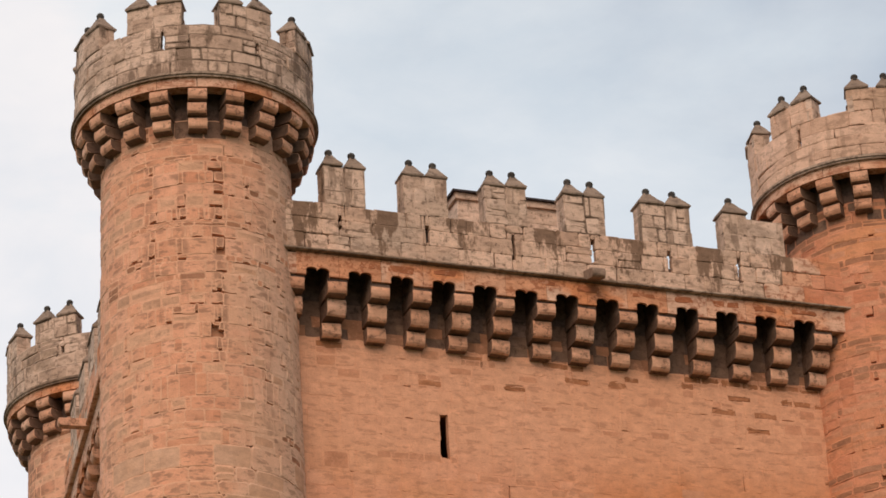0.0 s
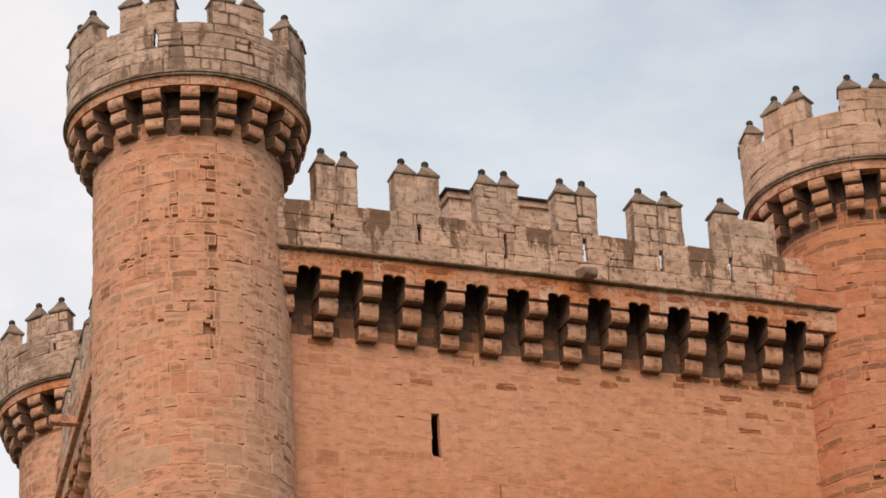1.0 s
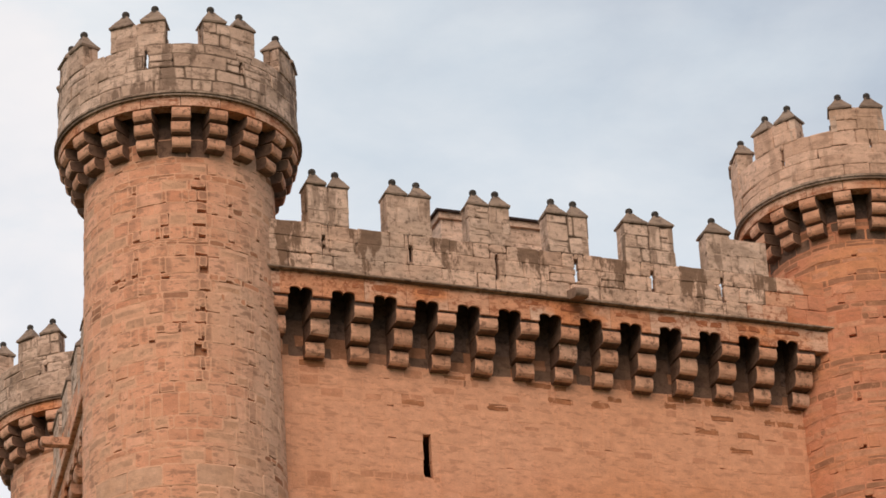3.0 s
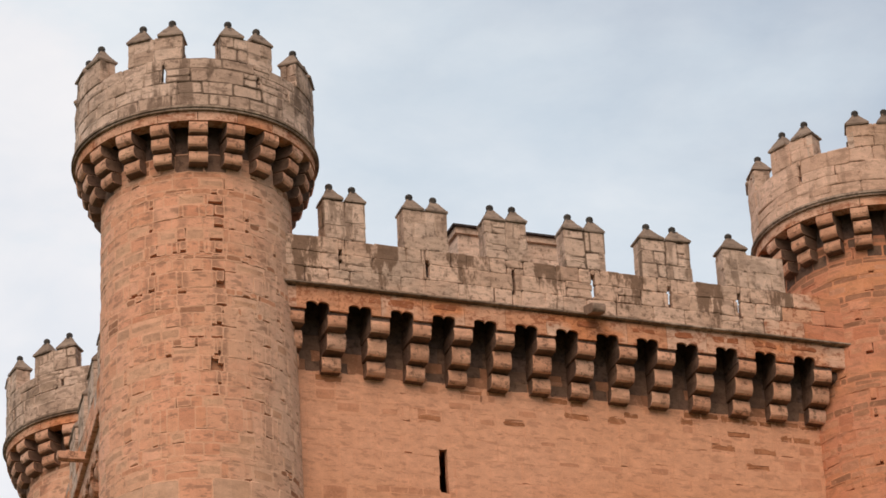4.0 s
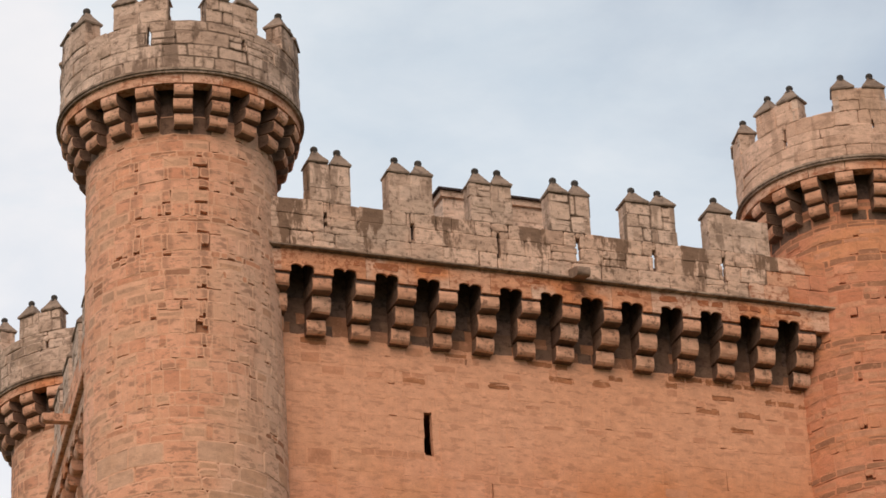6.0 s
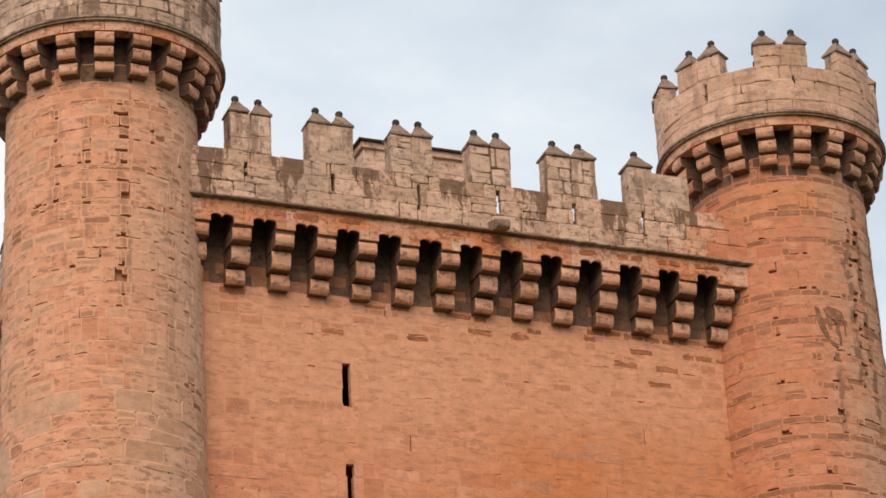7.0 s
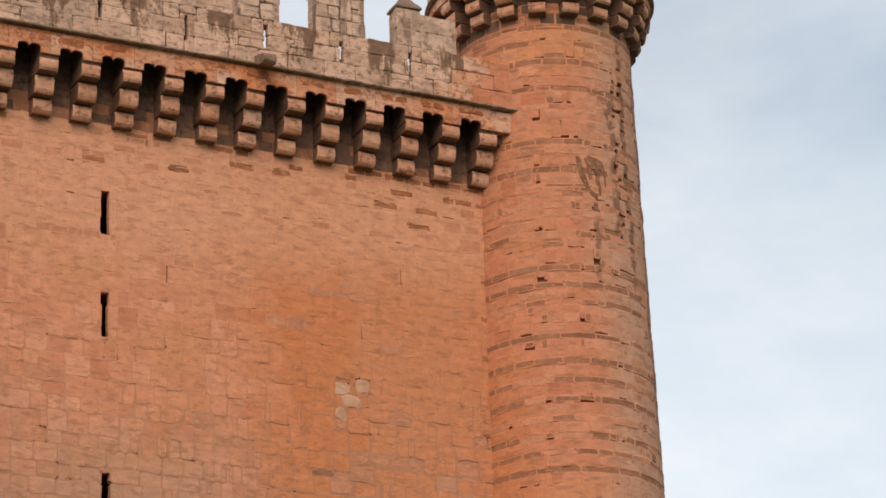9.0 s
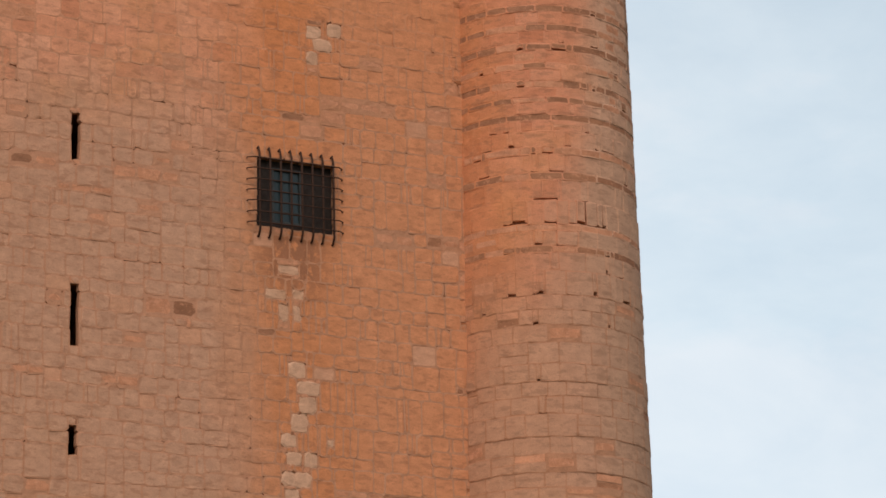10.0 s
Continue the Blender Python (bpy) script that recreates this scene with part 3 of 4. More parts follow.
part("dark_backing", bm, M_WOOD, wall, "dark sheet standing in for the unlit inside behind the openings")


# small pale stones let in later: x, z, width, height
REPAIRS = [(12.31, 26.84, 0.35, 0.31), (12.78, 26.95, 0.35, 0.31), (12.51, 26.56, 0.43, 0.28), (12.26, 26.24, 0.3, 0.31), (11.66, 21.52, 0.47, 0.23), (11.36, 20.96, 0.47, 0.23), (11.87, 21.01, 0.27, 0.23), (11.54, 20.6, 0.24, 0.38), (11.83, 20.59, 0.19, 0.33), (11.83, 19.4, 0.43, 0.35), (12.07, 19.03, 0.51, 0.28), (12.06, 18.67, 0.38, 0.38), (11.87, 18.28, 0.38, 0.38), (11.63, 17.9, 0.35, 0.28), (12.56, 17.92, 0.18, 0.18), (11.74, 17.53, 0.35, 0.3), (12.1, 17.53, 0.32, 0.35), (11.6, 17.1, 0.3, 0.33), (11.93, 17.1, 0.38, 0.35), (11.68, 16.79, 0.35, 0.25)]
REPAIRED = [(x - w / 2, x + w / 2, z - h / 2, z + h / 2) for x, z, w, h in REPAIRS]
masonry(REPAIRED, flat, wall, M_REPAIR, single=lambda u, z: True, proud=(0.0, 0.015), soft=0.035, rough=0.02, corner=0.06)
gashes = [(rng.uniform(4.2, 15.8), rng.uniform(31.2, 31.95), rng.uniform(0.12, 0.36), rng.uniform(0.02, 0.045)) for _ in range(14)]
gashes += [(rng.uniform(4.2, 15.8), rng.uniform(17, 31), rng.uniform(0.08, 0.25), rng.uniform(0.015, 0.035)) for _ in range(110)]
BONDS = [(15.95 - rng.uniform(0.1, 0.35), 15.95, z / 10 - 0.05, z / 10 + 0.04) for z in range(172, 305, 9) if rng.random() < 0.6]
for z, a, b, keep in ((31.97, 12.6, 16.1, 0.85), (31.98, 4.2, 12.4, 0.35), (31.62, 13.6, 16.1, 0.8), (31.66, 8.0, 13.0, 0.2), (31.82, 9.5, 12.8, 0.3), (31.26, 13.2, 15.9, 0.6), (30.9, 14.0, 16.0, 0.4), (31.3, 6.0, 12.0, 0.12)):
    u = a
    while u < b:
        w = rng.uniform(0.26, 0.6)
        if rng.random() < keep:
            zz = z + rng.uniform(-0.03, 0.03)
            BONDS.append((u, min(u + w, b), zz - rng.uniform(0.05, 0.085), zz + rng.uniform(0.04, 0.07)))
        u += w + rng.uniform(0.03, 0.12)
masonry(BONDS, flat, wall, M_DARK_BOND, proud=(-0.004, 0.006), gaps=(-0.022, -0.012), soft=0.03, rough=0.024, corner=0.06, dip=0.15, name="bonding_stone")
cut = SLITS + [WINDOW] + REPAIRED + BONDS


# browner beds that cross the wall: height, half width, from, to
BEDS = [(23.3, 0.22, 3.2, 10.7), (29.25, 0.2, 3.2, 7.6), (25.2, 0.18, 12.6, 16.6), (28.3, 0.15, 3.2, 6.4), (22.6, 0.16, 12.9, 16.6), (20.3, 0.16, 8.0, 14.0), (26.3, 0.15, 3.2, 8.5)]


def brown(u, z, h):
    """Which stones of the wall are browner: thin ones, and some under the corbels."""
    k = rng.random()
    if h < 0.17:
        return M_BROWN if k < 0.12 else (M_BROWN_SOFT if k < 0.7 else M_WALL)
    if z > 30.5:
        e = min(1.0, max(0.0, (u - 9) / 6))
        return M_BROWN_SOFT if k < 0.3 + 0.35 * e else M_WALL
    for zb, half, a, b in BEDS:
        if abs(z - zb) < half and a < u < b:
            return M_BROWN if k < 0.15 else (M_BROWN_SOFT if k < 0.75 else M_WALL)
    if z < 26 and k > 0.93:
        return M_PALER
    return M_BROWN_SOFT if k < (0.14 if z > 24 else 0.05) else M_WALL


masonry(washed(broken(3.2, 16.6, 12.0, 28.0, 0.16, cut), gashes), flat, wall, M_WALL, single=lambda u, z: 16.4 < z < 20.6, worn=0.03, proud=(0.0, 0.016), soft=0.034, rough=0.014, corner=0.04, choose=brown, dip=0.12, gaps=(-0.024, -0.015), pointing=P_WALL)
masonry(washed(broken(3.2, 16.6, 28.0, 32.1, 0.32, cut), gashes), flat, wall, M_WALL, worn=0.0, proud=(0.0, 0.006), soft=0.022, rough=0.012, corner=0.016, choose=brown, dip=0.10, pointing=P_WALL)
masonry(courses(3.2, 16.6, 0.0, 12.0), flat, wall, M_WALL, pointing=P_WALL)


def overhang(thing, x0, n, pitch, span, merlons, loops, inside=True):
    """Machicolation and parapet in the thing's own frame: corbels of three rolls, lobed lintels, string course, parapet with loopholes and twin-capped merlons."""
    # shade is painted into the front's recesses, on the side wall hardly
    flank, shaft_shade = (M_SHADE_BROWN, M_SHADE_DEEP) if inside else (M_CORBEL, M_BROWN)
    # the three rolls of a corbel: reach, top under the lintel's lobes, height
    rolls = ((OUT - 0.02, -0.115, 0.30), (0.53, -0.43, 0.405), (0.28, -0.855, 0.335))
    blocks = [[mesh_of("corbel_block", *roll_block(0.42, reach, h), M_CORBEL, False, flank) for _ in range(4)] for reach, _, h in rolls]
    for k in range(n):
        corbel = empty("corbel")
        corbel.parent = thing
        corbel.matrix_local = pose(x0 + k * pitch + rng.uniform(-0.012, 0.012), 0, Z_CORB)
        for i in range(3):
            share("corbel_block", rng.choice(blocks[i]), corbel, pose(rng.uniform(-.018, .018), rng.uniform(0, .03), rolls[i][1] + rng.uniform(-.010, .010), rng.uniform(-2, 2), rng.uniform(-2, 2), rng.uniform(-2.5, 2.5)))
    # lobed lintels from corbel to corbel
    for k in range(n - 1):
        a, b = x0 + k * pitch + 0.004, x0 + (k + 1) * pitch - 0.004
        e, f = a + 0.205, b - 0.205
        mid = (e + f) / 2
        pts = [(a, -0.07), (e, -0.07)]
        for c, r in (((e + mid) / 2, (mid - e) / 2), ((mid + f) / 2, (f - mid) / 2)):
            pts += [(c - r * math.cos(math.pi * i / 6), 0.045 + 0.075 * math.sin(math.pi * i / 6)) for i in range(7)]
        pts += [(f, -0.07), (b, -0.07), (b, Z_STR + 0.03 - Z_CORB), (a, Z_STR + 0.03 - Z_CORB)]
        bm = bmesh.new()
        lo = [bm.verts.new((x, -OUT, Z_CORB + z)) for x, z in pts]
        hi = [bm.verts.new((x, -OUT + 0.06, Z_CORB + z)) for x, z in pts]
        bm.faces.new(lo), bm.faces.new(hi[::-1])
        for i in range(len(pts)):
            j = (i + 1) % len(pts)
            bm.faces.new([lo[i], hi[i], hi[j], lo[j]])
        part("lintel", bm, M_FASCIA, thing)
    # shaft walls and back, their shade put into the colour
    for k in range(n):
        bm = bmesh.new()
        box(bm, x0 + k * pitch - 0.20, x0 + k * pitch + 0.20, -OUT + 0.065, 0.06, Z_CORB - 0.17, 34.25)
        part("cheek", bm, shaft_shade, thing)
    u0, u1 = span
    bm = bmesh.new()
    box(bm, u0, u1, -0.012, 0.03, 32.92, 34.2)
    part("shaft_back", bm, shaft_shade, thing)
    # stones between the corbels, painted darker upwards as the shade deepens
    recess_shade = lambda u, z, h: rng.choice(((M_SHADE_DEEP, M_SHADE_BROWN) if z > 32.6 else (M_SHADE_BROWN, M_BROWN)) if inside else (M_BROWN, M_BROWN_SOFT))
    masonry(courses(u0, u1, 32.09, 32.93, (0.24, 0.30), (0.3, 0.6)), flat, thing, M_BROWN, choose=recess_shade, rough=0.012)
    bm = bmesh.new()
    for a, b in ((u0, x0 + 0.004), (x0 + (n - 1) * pitch - 0.004, u1)):
        if b - a > 0.02:
            box(bm, a, b, -OUT + 0.006, 0.05, Z_CORB - 0.07, Z_STR)
    box(bm, u0, u1, -0.46, 1.6, 34.25, 34.32)
    part("wall_walk", bm, M_FASCIA, thing)
    # string course, a rounded moulding in lengths
    u = u0
    while u < u1 - 0.05:
        w = min(rng.uniform(0.8, 1.3), u1 - u)
        prof = [(-OUT + 0.3, Z_STR + 0.03), (-OUT - 0.10, Z_STR + 0.045), (-OUT - 0.12, Z_STR + 0.06), (-OUT - 0.115, Z_STR + 0.09), (-OUT - 0.02, Z_STR + 0.125), (-OUT + 0.3, Z_STR + 0.135)]
        j = rng.uniform(-0.008, 0.008)
        vs = [(x, y + j, z + j) for x in (u + 0.004, u + w - 0.004) for y, z in prof]
        fs = [(i, (i + 1) % 6, 6 + (i + 1) % 6, 6 + i) for i in range(6)] + [(5, 4, 3, 2, 1, 0), (6, 7, 8, 9, 10, 11)]
        # in front, the string's shadow line is put into its dark colour
        solid("string_course", vs, fs, M_LICHEN_SHADE if inside else M_FASCIA, thing)
        u += w
    # parapet
    bm = bmesh.new()
    pierced(bm, u0, u1, Z_STR + 0.13, Z_PAR, -OUT + 0.045, -OUT + 0.38, [(a - 0.03, b + (0.26 if a > 9 else 0.02), c, d + (0.08 if a > 9 else 0.02)) for a, b, c, d in loops])
    part("parapet_core", bm, M_MORTAR_PALE, thing)
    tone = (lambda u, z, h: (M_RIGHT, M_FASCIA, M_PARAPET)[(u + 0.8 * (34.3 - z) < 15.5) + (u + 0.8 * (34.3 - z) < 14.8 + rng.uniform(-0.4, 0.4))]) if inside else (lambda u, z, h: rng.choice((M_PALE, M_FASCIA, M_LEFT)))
    rows = courses(u0, u1, Z_STR + 0.13, Z_PAR, (0.33, 0.37), (0.32, 0.75), loops)
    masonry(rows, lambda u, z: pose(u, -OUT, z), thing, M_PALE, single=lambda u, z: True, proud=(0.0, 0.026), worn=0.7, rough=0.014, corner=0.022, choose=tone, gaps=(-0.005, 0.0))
    for a, b, drop in merlons:
        merlon = empty("merlon")
        merlon.parent = thing
        merlon.matrix_local = pose((a + b) / 2, -OUT, 0)
        w = b - a
        bm = bmesh.new()
        box(bm, -w / 2 + 0.04, w / 2 - 0.04, 0.045, 0.36, Z_PAR, Z_EAVE - 0.03 - drop)
        part("merlon_core", bm, M_MORTAR_PALE, merlon)
        groove = 0.002
        # the last merlon has lost its second cap and stands lower there
        split = -w / 2 + 0.56 if drop else 0.0
        for lo, hi in ((-w / 2, split - groove), (split + groove, w / 2)):
            top = Z_EAVE - (drop if lo > split else 0)
            rows = courses(lo, hi, Z_PAR, top, (0.28, 0.33, 0.42), (0.3, 0.7))
            masonry(rows, lambda u, z: pose(u, 0, z), merlon, M_PALE, single=lambda u, z: True, proud=(0, 0.022), worn=0.5, rough=0.012, corner=0.022, pointing=P_PALE)
            masonry(rows, lambda u, z: pose(-u, 0.40, z, 0, 0, 180), merlon, M_PALE, proud=(0, 0.02))
        for s in (-1, 1):
            masonry([(0.0, 0.40, z0, z1) for _, _, z0, z1 in courses(0, 0.3, Z_PAR, Z_EAVE - (drop if s > 0 else 0))], lambda u, z: pose(s * w / 2, u, z, 0, 0, s * 90), merlon, M_PALE, proud=(0, 0.01))
        if drop:
            capped(merlon, 1.24, 0.46, Z_EAVE, pose(split - 0.28 + 0.275 * 1.24, 0.2, 0), missing=(1,))
        else:
            capped(merlon, w, 0.46, Z_EAVE, pose(0, 0.2, 0))


MERLONS = [(4.26, 5.18, 0), (6.05, 7.03, 0), (7.92, 8.86, 0), (9.75, 10.68, 0), (11.56, 12.73, 0), (13.54, 14.98, 0.10)]
LOOPS = [(4.55, 4.63, 34.47, 34.60), (4.56, 4.63, 34.28, 34.36), (6.50, 6.59, 34.18, 34.60), (8.46, 8.54, 34.02, 34.62), (10.31, 10.41, 34.18, 34.72), (12.11, 12.20, 34.12, 34.66), (13.78, 13.86, 34.08, 34.66)]
overhang(wall, 3.58, 14, 0.935, (3.0, 16.4), MERLONS, LOOPS)
# rust-brown stones let into the band over the lobes
INSETS = [(5.0, 5.32, 33.42, 33.55), (5.63, 6.18, 33.40, 33.54), (6.62, 7.13, 33.44, 33.57), (8.95, 9.4, 33.50, 33.57), (9.9, 10.4, 33.42, 33.56), (11.2, 11.7, 33.45, 33.54), (12.2, 12.6, 33.42, 33.54), (13.1, 13.68, 33.42, 33.56), (14.07, 14.3, 33.42, 33.55), (14.36, 14.6, 33.42, 33.55), (14.98, 15.57, 33.46, 33.55)]
masonry(INSETS, lambda u, z: pose(u, -OUT, z), wall, M_RUST, single=lambda u, z: True, proud=(0.004, 0.010), soft=0.02, rough=0.02, corner=0.05, name="inset_stone")
# stump of a broken corbel between the last one and the tower, in the painted shade tones
stump = empty("corbel")
stump.parent = wall
stump.matrix_local = pose(16.17, 0, Z_CORB)
for reach, top, h in ((0.72, 0.18, 0.20), (0.62, -0.10, 0.26), (0.42, -0.45, 0.36), (0.22, -0.86, 0.30)):
    share("corbel_block", mesh_of("corbel_block", *roll_block(0.24, reach, h), M_SHADE_BROWN, False, M_SHADE_DEEP), stump, pose(rng.uniform(-.03, .03), 0, top, rng.uniform(-6, 6), rng.uniform(-5, 5), rng.uniform(-6, 6)))
vs, fs = roll_block(0.30, 0.52, 0.24)
solid("rain_spout", [(10.23 + x, y - OUT, 33.93 + z + 0.3 * y) for x, y, z in vs], fs, M_LEAD, wall, "grey stone rain spout under the parapet")

# ---------------------------------------------------------------- towers


# the joints stand flush high up; lower down the near tower's larger blocks are rounded and their joints washed out
FLUSH = dict(proud=(0.0, 0.010), soft=0.024, rough=0.013, corner=0.018, dip=0.14)
BLOCKY = dict(proud=(0.0, 0.014), soft=0.030, rough=0.014, corner=0.035, dip=0.24, gaps=(-0.012, -0.003))


def tower(at, label, mat, crown, phase_c, phase_m, lift=0.0, singles=None, wear=0.05, hollows=(), laying=lambda z: ((0.25, 0.28, 0.31, 0.35), (0.30, 0.66), 0.25), bonded=0.4, band=0.004, pointing=P_LEFT, soften=lambda z: 0.35):
    beds = {}

    def shade(u, z, h):
        k = rng.random()
        if z > 35.72 + lift:                 # shade painted on the stones under the corbels
            return M_SHADE_BROWN if k < 0.35 + 0.8 * (z - 35.72 - lift) else M_BROWN
        if mat is M_RIGHT and 21.8 < z < 27 and 0.9 < u < 2.5 and h > 0.2 and k < 0.4:
            return M_REPAIR                  # large pale stones on the weather side
        if mat is M_LEFT and z < 28.7:       # pale blocks between thin browner beds
            return M_TAN if h < 0.18 else (M_REPAIR if k < 0.4 else M_LEFT)
        if h < 0.18:
            # whole thin beds are brown, others hardly
            full = beds.setdefault(round(z, 1), rng.random())
            if bonded > 0.8 and full < (0.85 if z < 32 else 0.4):
                return M_BROWN if k < 0.82 else M_BROWN_SOFT
            return M_BROWN if k < bonded * 0.3 else (M_BROWN_SOFT if k < bonded else mat)
        return (M_TAN if mat is M_LEFT else M_BROWN_SOFT) if k < soften(z) else mat

    t = empty("round_tower", pose(*at, 0), label=label, category="tower", group="round corner towers of the keep")
    joints = P_PALE if crown is M_CROWN else None
    zc, zb = 36.62 + lift, 36.84 + lift
    zp, ze = 38.12 + lift, 38.68 + lift
    # the shaft widens a little towards its foot
    foot, head = R_BODY + BATTER * 35 - 0.09, R_BODY - 0.09
    vs, fs = lathe([(0.6, 0), (foot, 0), (head, 35), (head, 36.9 + lift), (0.6, 36.9 + lift), (0.6, 0)], 80)
    solid("shaft_core", vs, fs, M_MORTAR, t)
    # dark ring that paints the shade in the voids between the corbels
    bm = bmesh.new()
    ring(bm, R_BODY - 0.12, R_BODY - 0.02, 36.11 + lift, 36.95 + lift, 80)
    part("shaft_back", bm, M_SHADE_DEEP, t)
    z = 0.0
    while z < 36.0:
        top = 36.1 + lift if z > 34.5 else (28.7 if 27.8 < z < 28 else z + 1.55)
        r = R_BODY + BATTER * max(0.0, 35 - z - 0.8)
        on = lambda u, z: pose(0, 0, 0, 0, 0, math.degrees(u / r)) @ pose(0, -r, z)
        high, wide, thin = laying(z)
        rows = courses(-math.pi * r, math.pi * r, z, top, high, wide, thin=thin)
        washed(rows, [(radians(deg) * r, zz, w, h) for deg, zz, w, h in hollows])
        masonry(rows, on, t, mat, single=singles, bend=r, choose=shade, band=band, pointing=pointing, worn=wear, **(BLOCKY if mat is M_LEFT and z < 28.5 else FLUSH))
        z = top
    # corbels
    n, high = 19, 0.285
    blocks = [[mesh_of("corbel_block", *roll_block(0.40, reach, high - 0.01), M_CORBEL, False, M_SHADE_BROWN) for _ in range(3)] for reach in (R_CROWN - R_BODY - 0.02, 0.41, 0.26)]
    for k in range(n):
        corbel = empty("corbel")
        corbel.parent = t
        corbel.matrix_local = pose(0, 0, 0, 0, 0, phase_c + k * 360 / n + rng.uniform(-.5, .5)) @ pose(0, -R_BODY, zc)
        for i in range(3):
            share("corbel_block", rng.choice(blocks[i]), corbel, pose(rng.uniform(-.012, .012), 0, -i * high, 0, rng.uniform(-1.5, 1.5), rng.uniform(-1.5, 1.5)))
    for k in range(n):
        bm = bmesh.new()
        a = phase_c + k * 360 / n
        ring(bm, R_CROWN - 0.30, R_CROWN + rng.uniform(-.008, .008), zc, zb, 6, a + 0.15, a + 360 / n - 0.15)
        part("lintel", bm, M_FASCIA, t)
    bm = bmesh.new()
    ring(bm, 0.1, R_CROWN - 0.28, zb + 0.25, zb + 0.35, 60)
    part("tower_floor", bm, M_FASCIA, t)
    # string course, dark all over to paint the shadow line under the crown
    for k in range(12):
        bm = bmesh.new()
        a = k * 30 + 7
        for r, z0, z1 in ((R_CROWN + 0.065, zb, zb + 0.05), (R_CROWN + 0.095, zb + 0.05, zb + 0.10), (R_CROWN + 0.03, zb + 0.10, zb + 0.14)):
            ring(bm, R_CROWN - 0.3, r, z0, z1, 8, a + 0.1, a + 29.9)
        part("string_course", bm, M_LICHEN_SHADE, t)
    # crown
    # loopholes: degrees from, to, height from, to; they splay inwards
    loops = [(phase_m + deg, phase_m + deg + 1.7, z0 + lift, z1 + lift) for deg, z0, z1 in ((-41.5, 37.58, 38.0), (4.6, 37.66, 37.86), (49.5, 37.55, 37.95))]
    wide = [(a - 6.0, b + 0.5, c, d + 0.1) if a < phase_m else (a - 0.5, b + 6.0, c, d + 0.1) for a, b, c, d in loops]
    levels = sorted({zb + 0.12, zp, *[q for h in wide for q in h[2:]]})
    bm = bmesh.new()
    for z0, z1 in zip(levels, levels[1:]):
        cut = sorted(h[:2] for h in wide if h[2] < (z0 + z1) / 2 < h[3])
        if not cut:
            ring(bm, R_CROWN - 0.33, R_CROWN - 0.05, z0, z1, 80)
        for (_, a), (b, _) in zip(cut, cut[1:] + [(cut[0][0] + 360, 0)] if cut else ()):
            ring(bm, R_CROWN - 0.33, R_CROWN - 0.05, z0, z1, max(2, int((b - a) / 5)), a, b)
    part("parapet_core", bm, M_MORTAR_PALE, t)
    onc = lambda u, z: pose(0, 0, 0, 0, 0, math.degrees(u / R_CROWN)) @ pose(0, -R_CROWN, z)
    halfc = math.pi * R_CROWN
    holes = [(radians(a) * R_CROWN, radians(b) * R_CROWN, c, d) for a, b, c, d in loops]
    rows = courses(-halfc, halfc, zb + 0.13, zp, (0.25, 0.29, 0.33), (0.35, 0.8), holes)
    masonry(rows, onc, t, crown, single=lambda u, z: True, bend=R_CROWN, proud=(0.0, 0.024), worn=0.6, rough=0.012, corner=0.02, band=0.006, pointing=joints)
    inner = R_CROWN - 0.36
    masonry(courses(-math.pi * inner, math.pi * inner, zb + 0.3, zp, (0.3, 0.34), (0.4, 0.8), [(radians(a) * inner, radians(b) * inner, c, d) for a, b, c, d in wide]), lambda u, z: pose(0, 0, 0, 0, 0, math.degrees(u / inner)) @ pose(0, -inner, z, 0, 0, 180), t, M_LICHEN_SHADE)
    for k in range(8):
        merlon = empty("merlon")
        merlon.parent = t
        mid = phase_m + 45 * k
        turn = pose(0, 0, 0, 0, 0, mid)
        merlon.matrix_local = turn
        w = radians(27) * R_CROWN
        bm = bmesh.new()
        ring(bm, R_CROWN - 0.33, R_CROWN - 0.04, zp, ze - 0.02, 10, -12.9, 12.9)
        part("merlon_core", bm, M_MORTAR_PALE, merlon)
        for lo, hi in ((-w / 2, -0.002), (0.002, w / 2)):
            rows = courses(lo, hi, zp, ze, (0.28, 0.31), (0.4, 0.7))
            masonry(rows, onc, merlon, crown, single=lambda u, z: True, bend=R_CROWN, proud=(0, 0.025), worn=0.4, rough=0.012, corner=0.02, pointing=joints)
            masonry(rows, lambda u, z: pose(0, 0, 0, 0, 0, math.degrees(u / R_CROWN)) @ pose(0, -R_CROWN + 0.37, z, 0, 0, 180), merlon, M_PALE)
        for s in (-1, 1):
            masonry([(0.0, 0.37, z0, z1) for _, _, z0, z1 in courses(0, 0.3, zp, ze)],
                    lambda u, z: pose(0, 0, 0, 0, 0, s * 13.5) @ pose(0, -R_CROWN + u, z, 0, 0, s * 90), merlon, M_PALE, proud=(0, 0.01))
        for s in (-1, 1):
            key = ("tower", rng.randrange(3))
            if key not in CAPS:
                CAPS[key] = mesh_of("cap", *cap_mesh((w / 2) * 0.85, 0.44, 0.35), M_CAP)
            m = pose(0, 0, 0, 0, 0, s * 8.0) @ pose(0, -R_CROWN + 0.19, ze + rng.uniform(-.015, .015), rng.uniform(-2, 2), rng.uniform(-2, 2), 0)
            share("cap", CAPS[key], merlon, m)
            share("finial", KNOBS[0], merlon, m @ pose(0, 0, 0.345, rng.uniform(-4, 4), rng.uniform(-4, 4), 0))
    return t


# joints that have washed out in upright lines
near_hollows = []
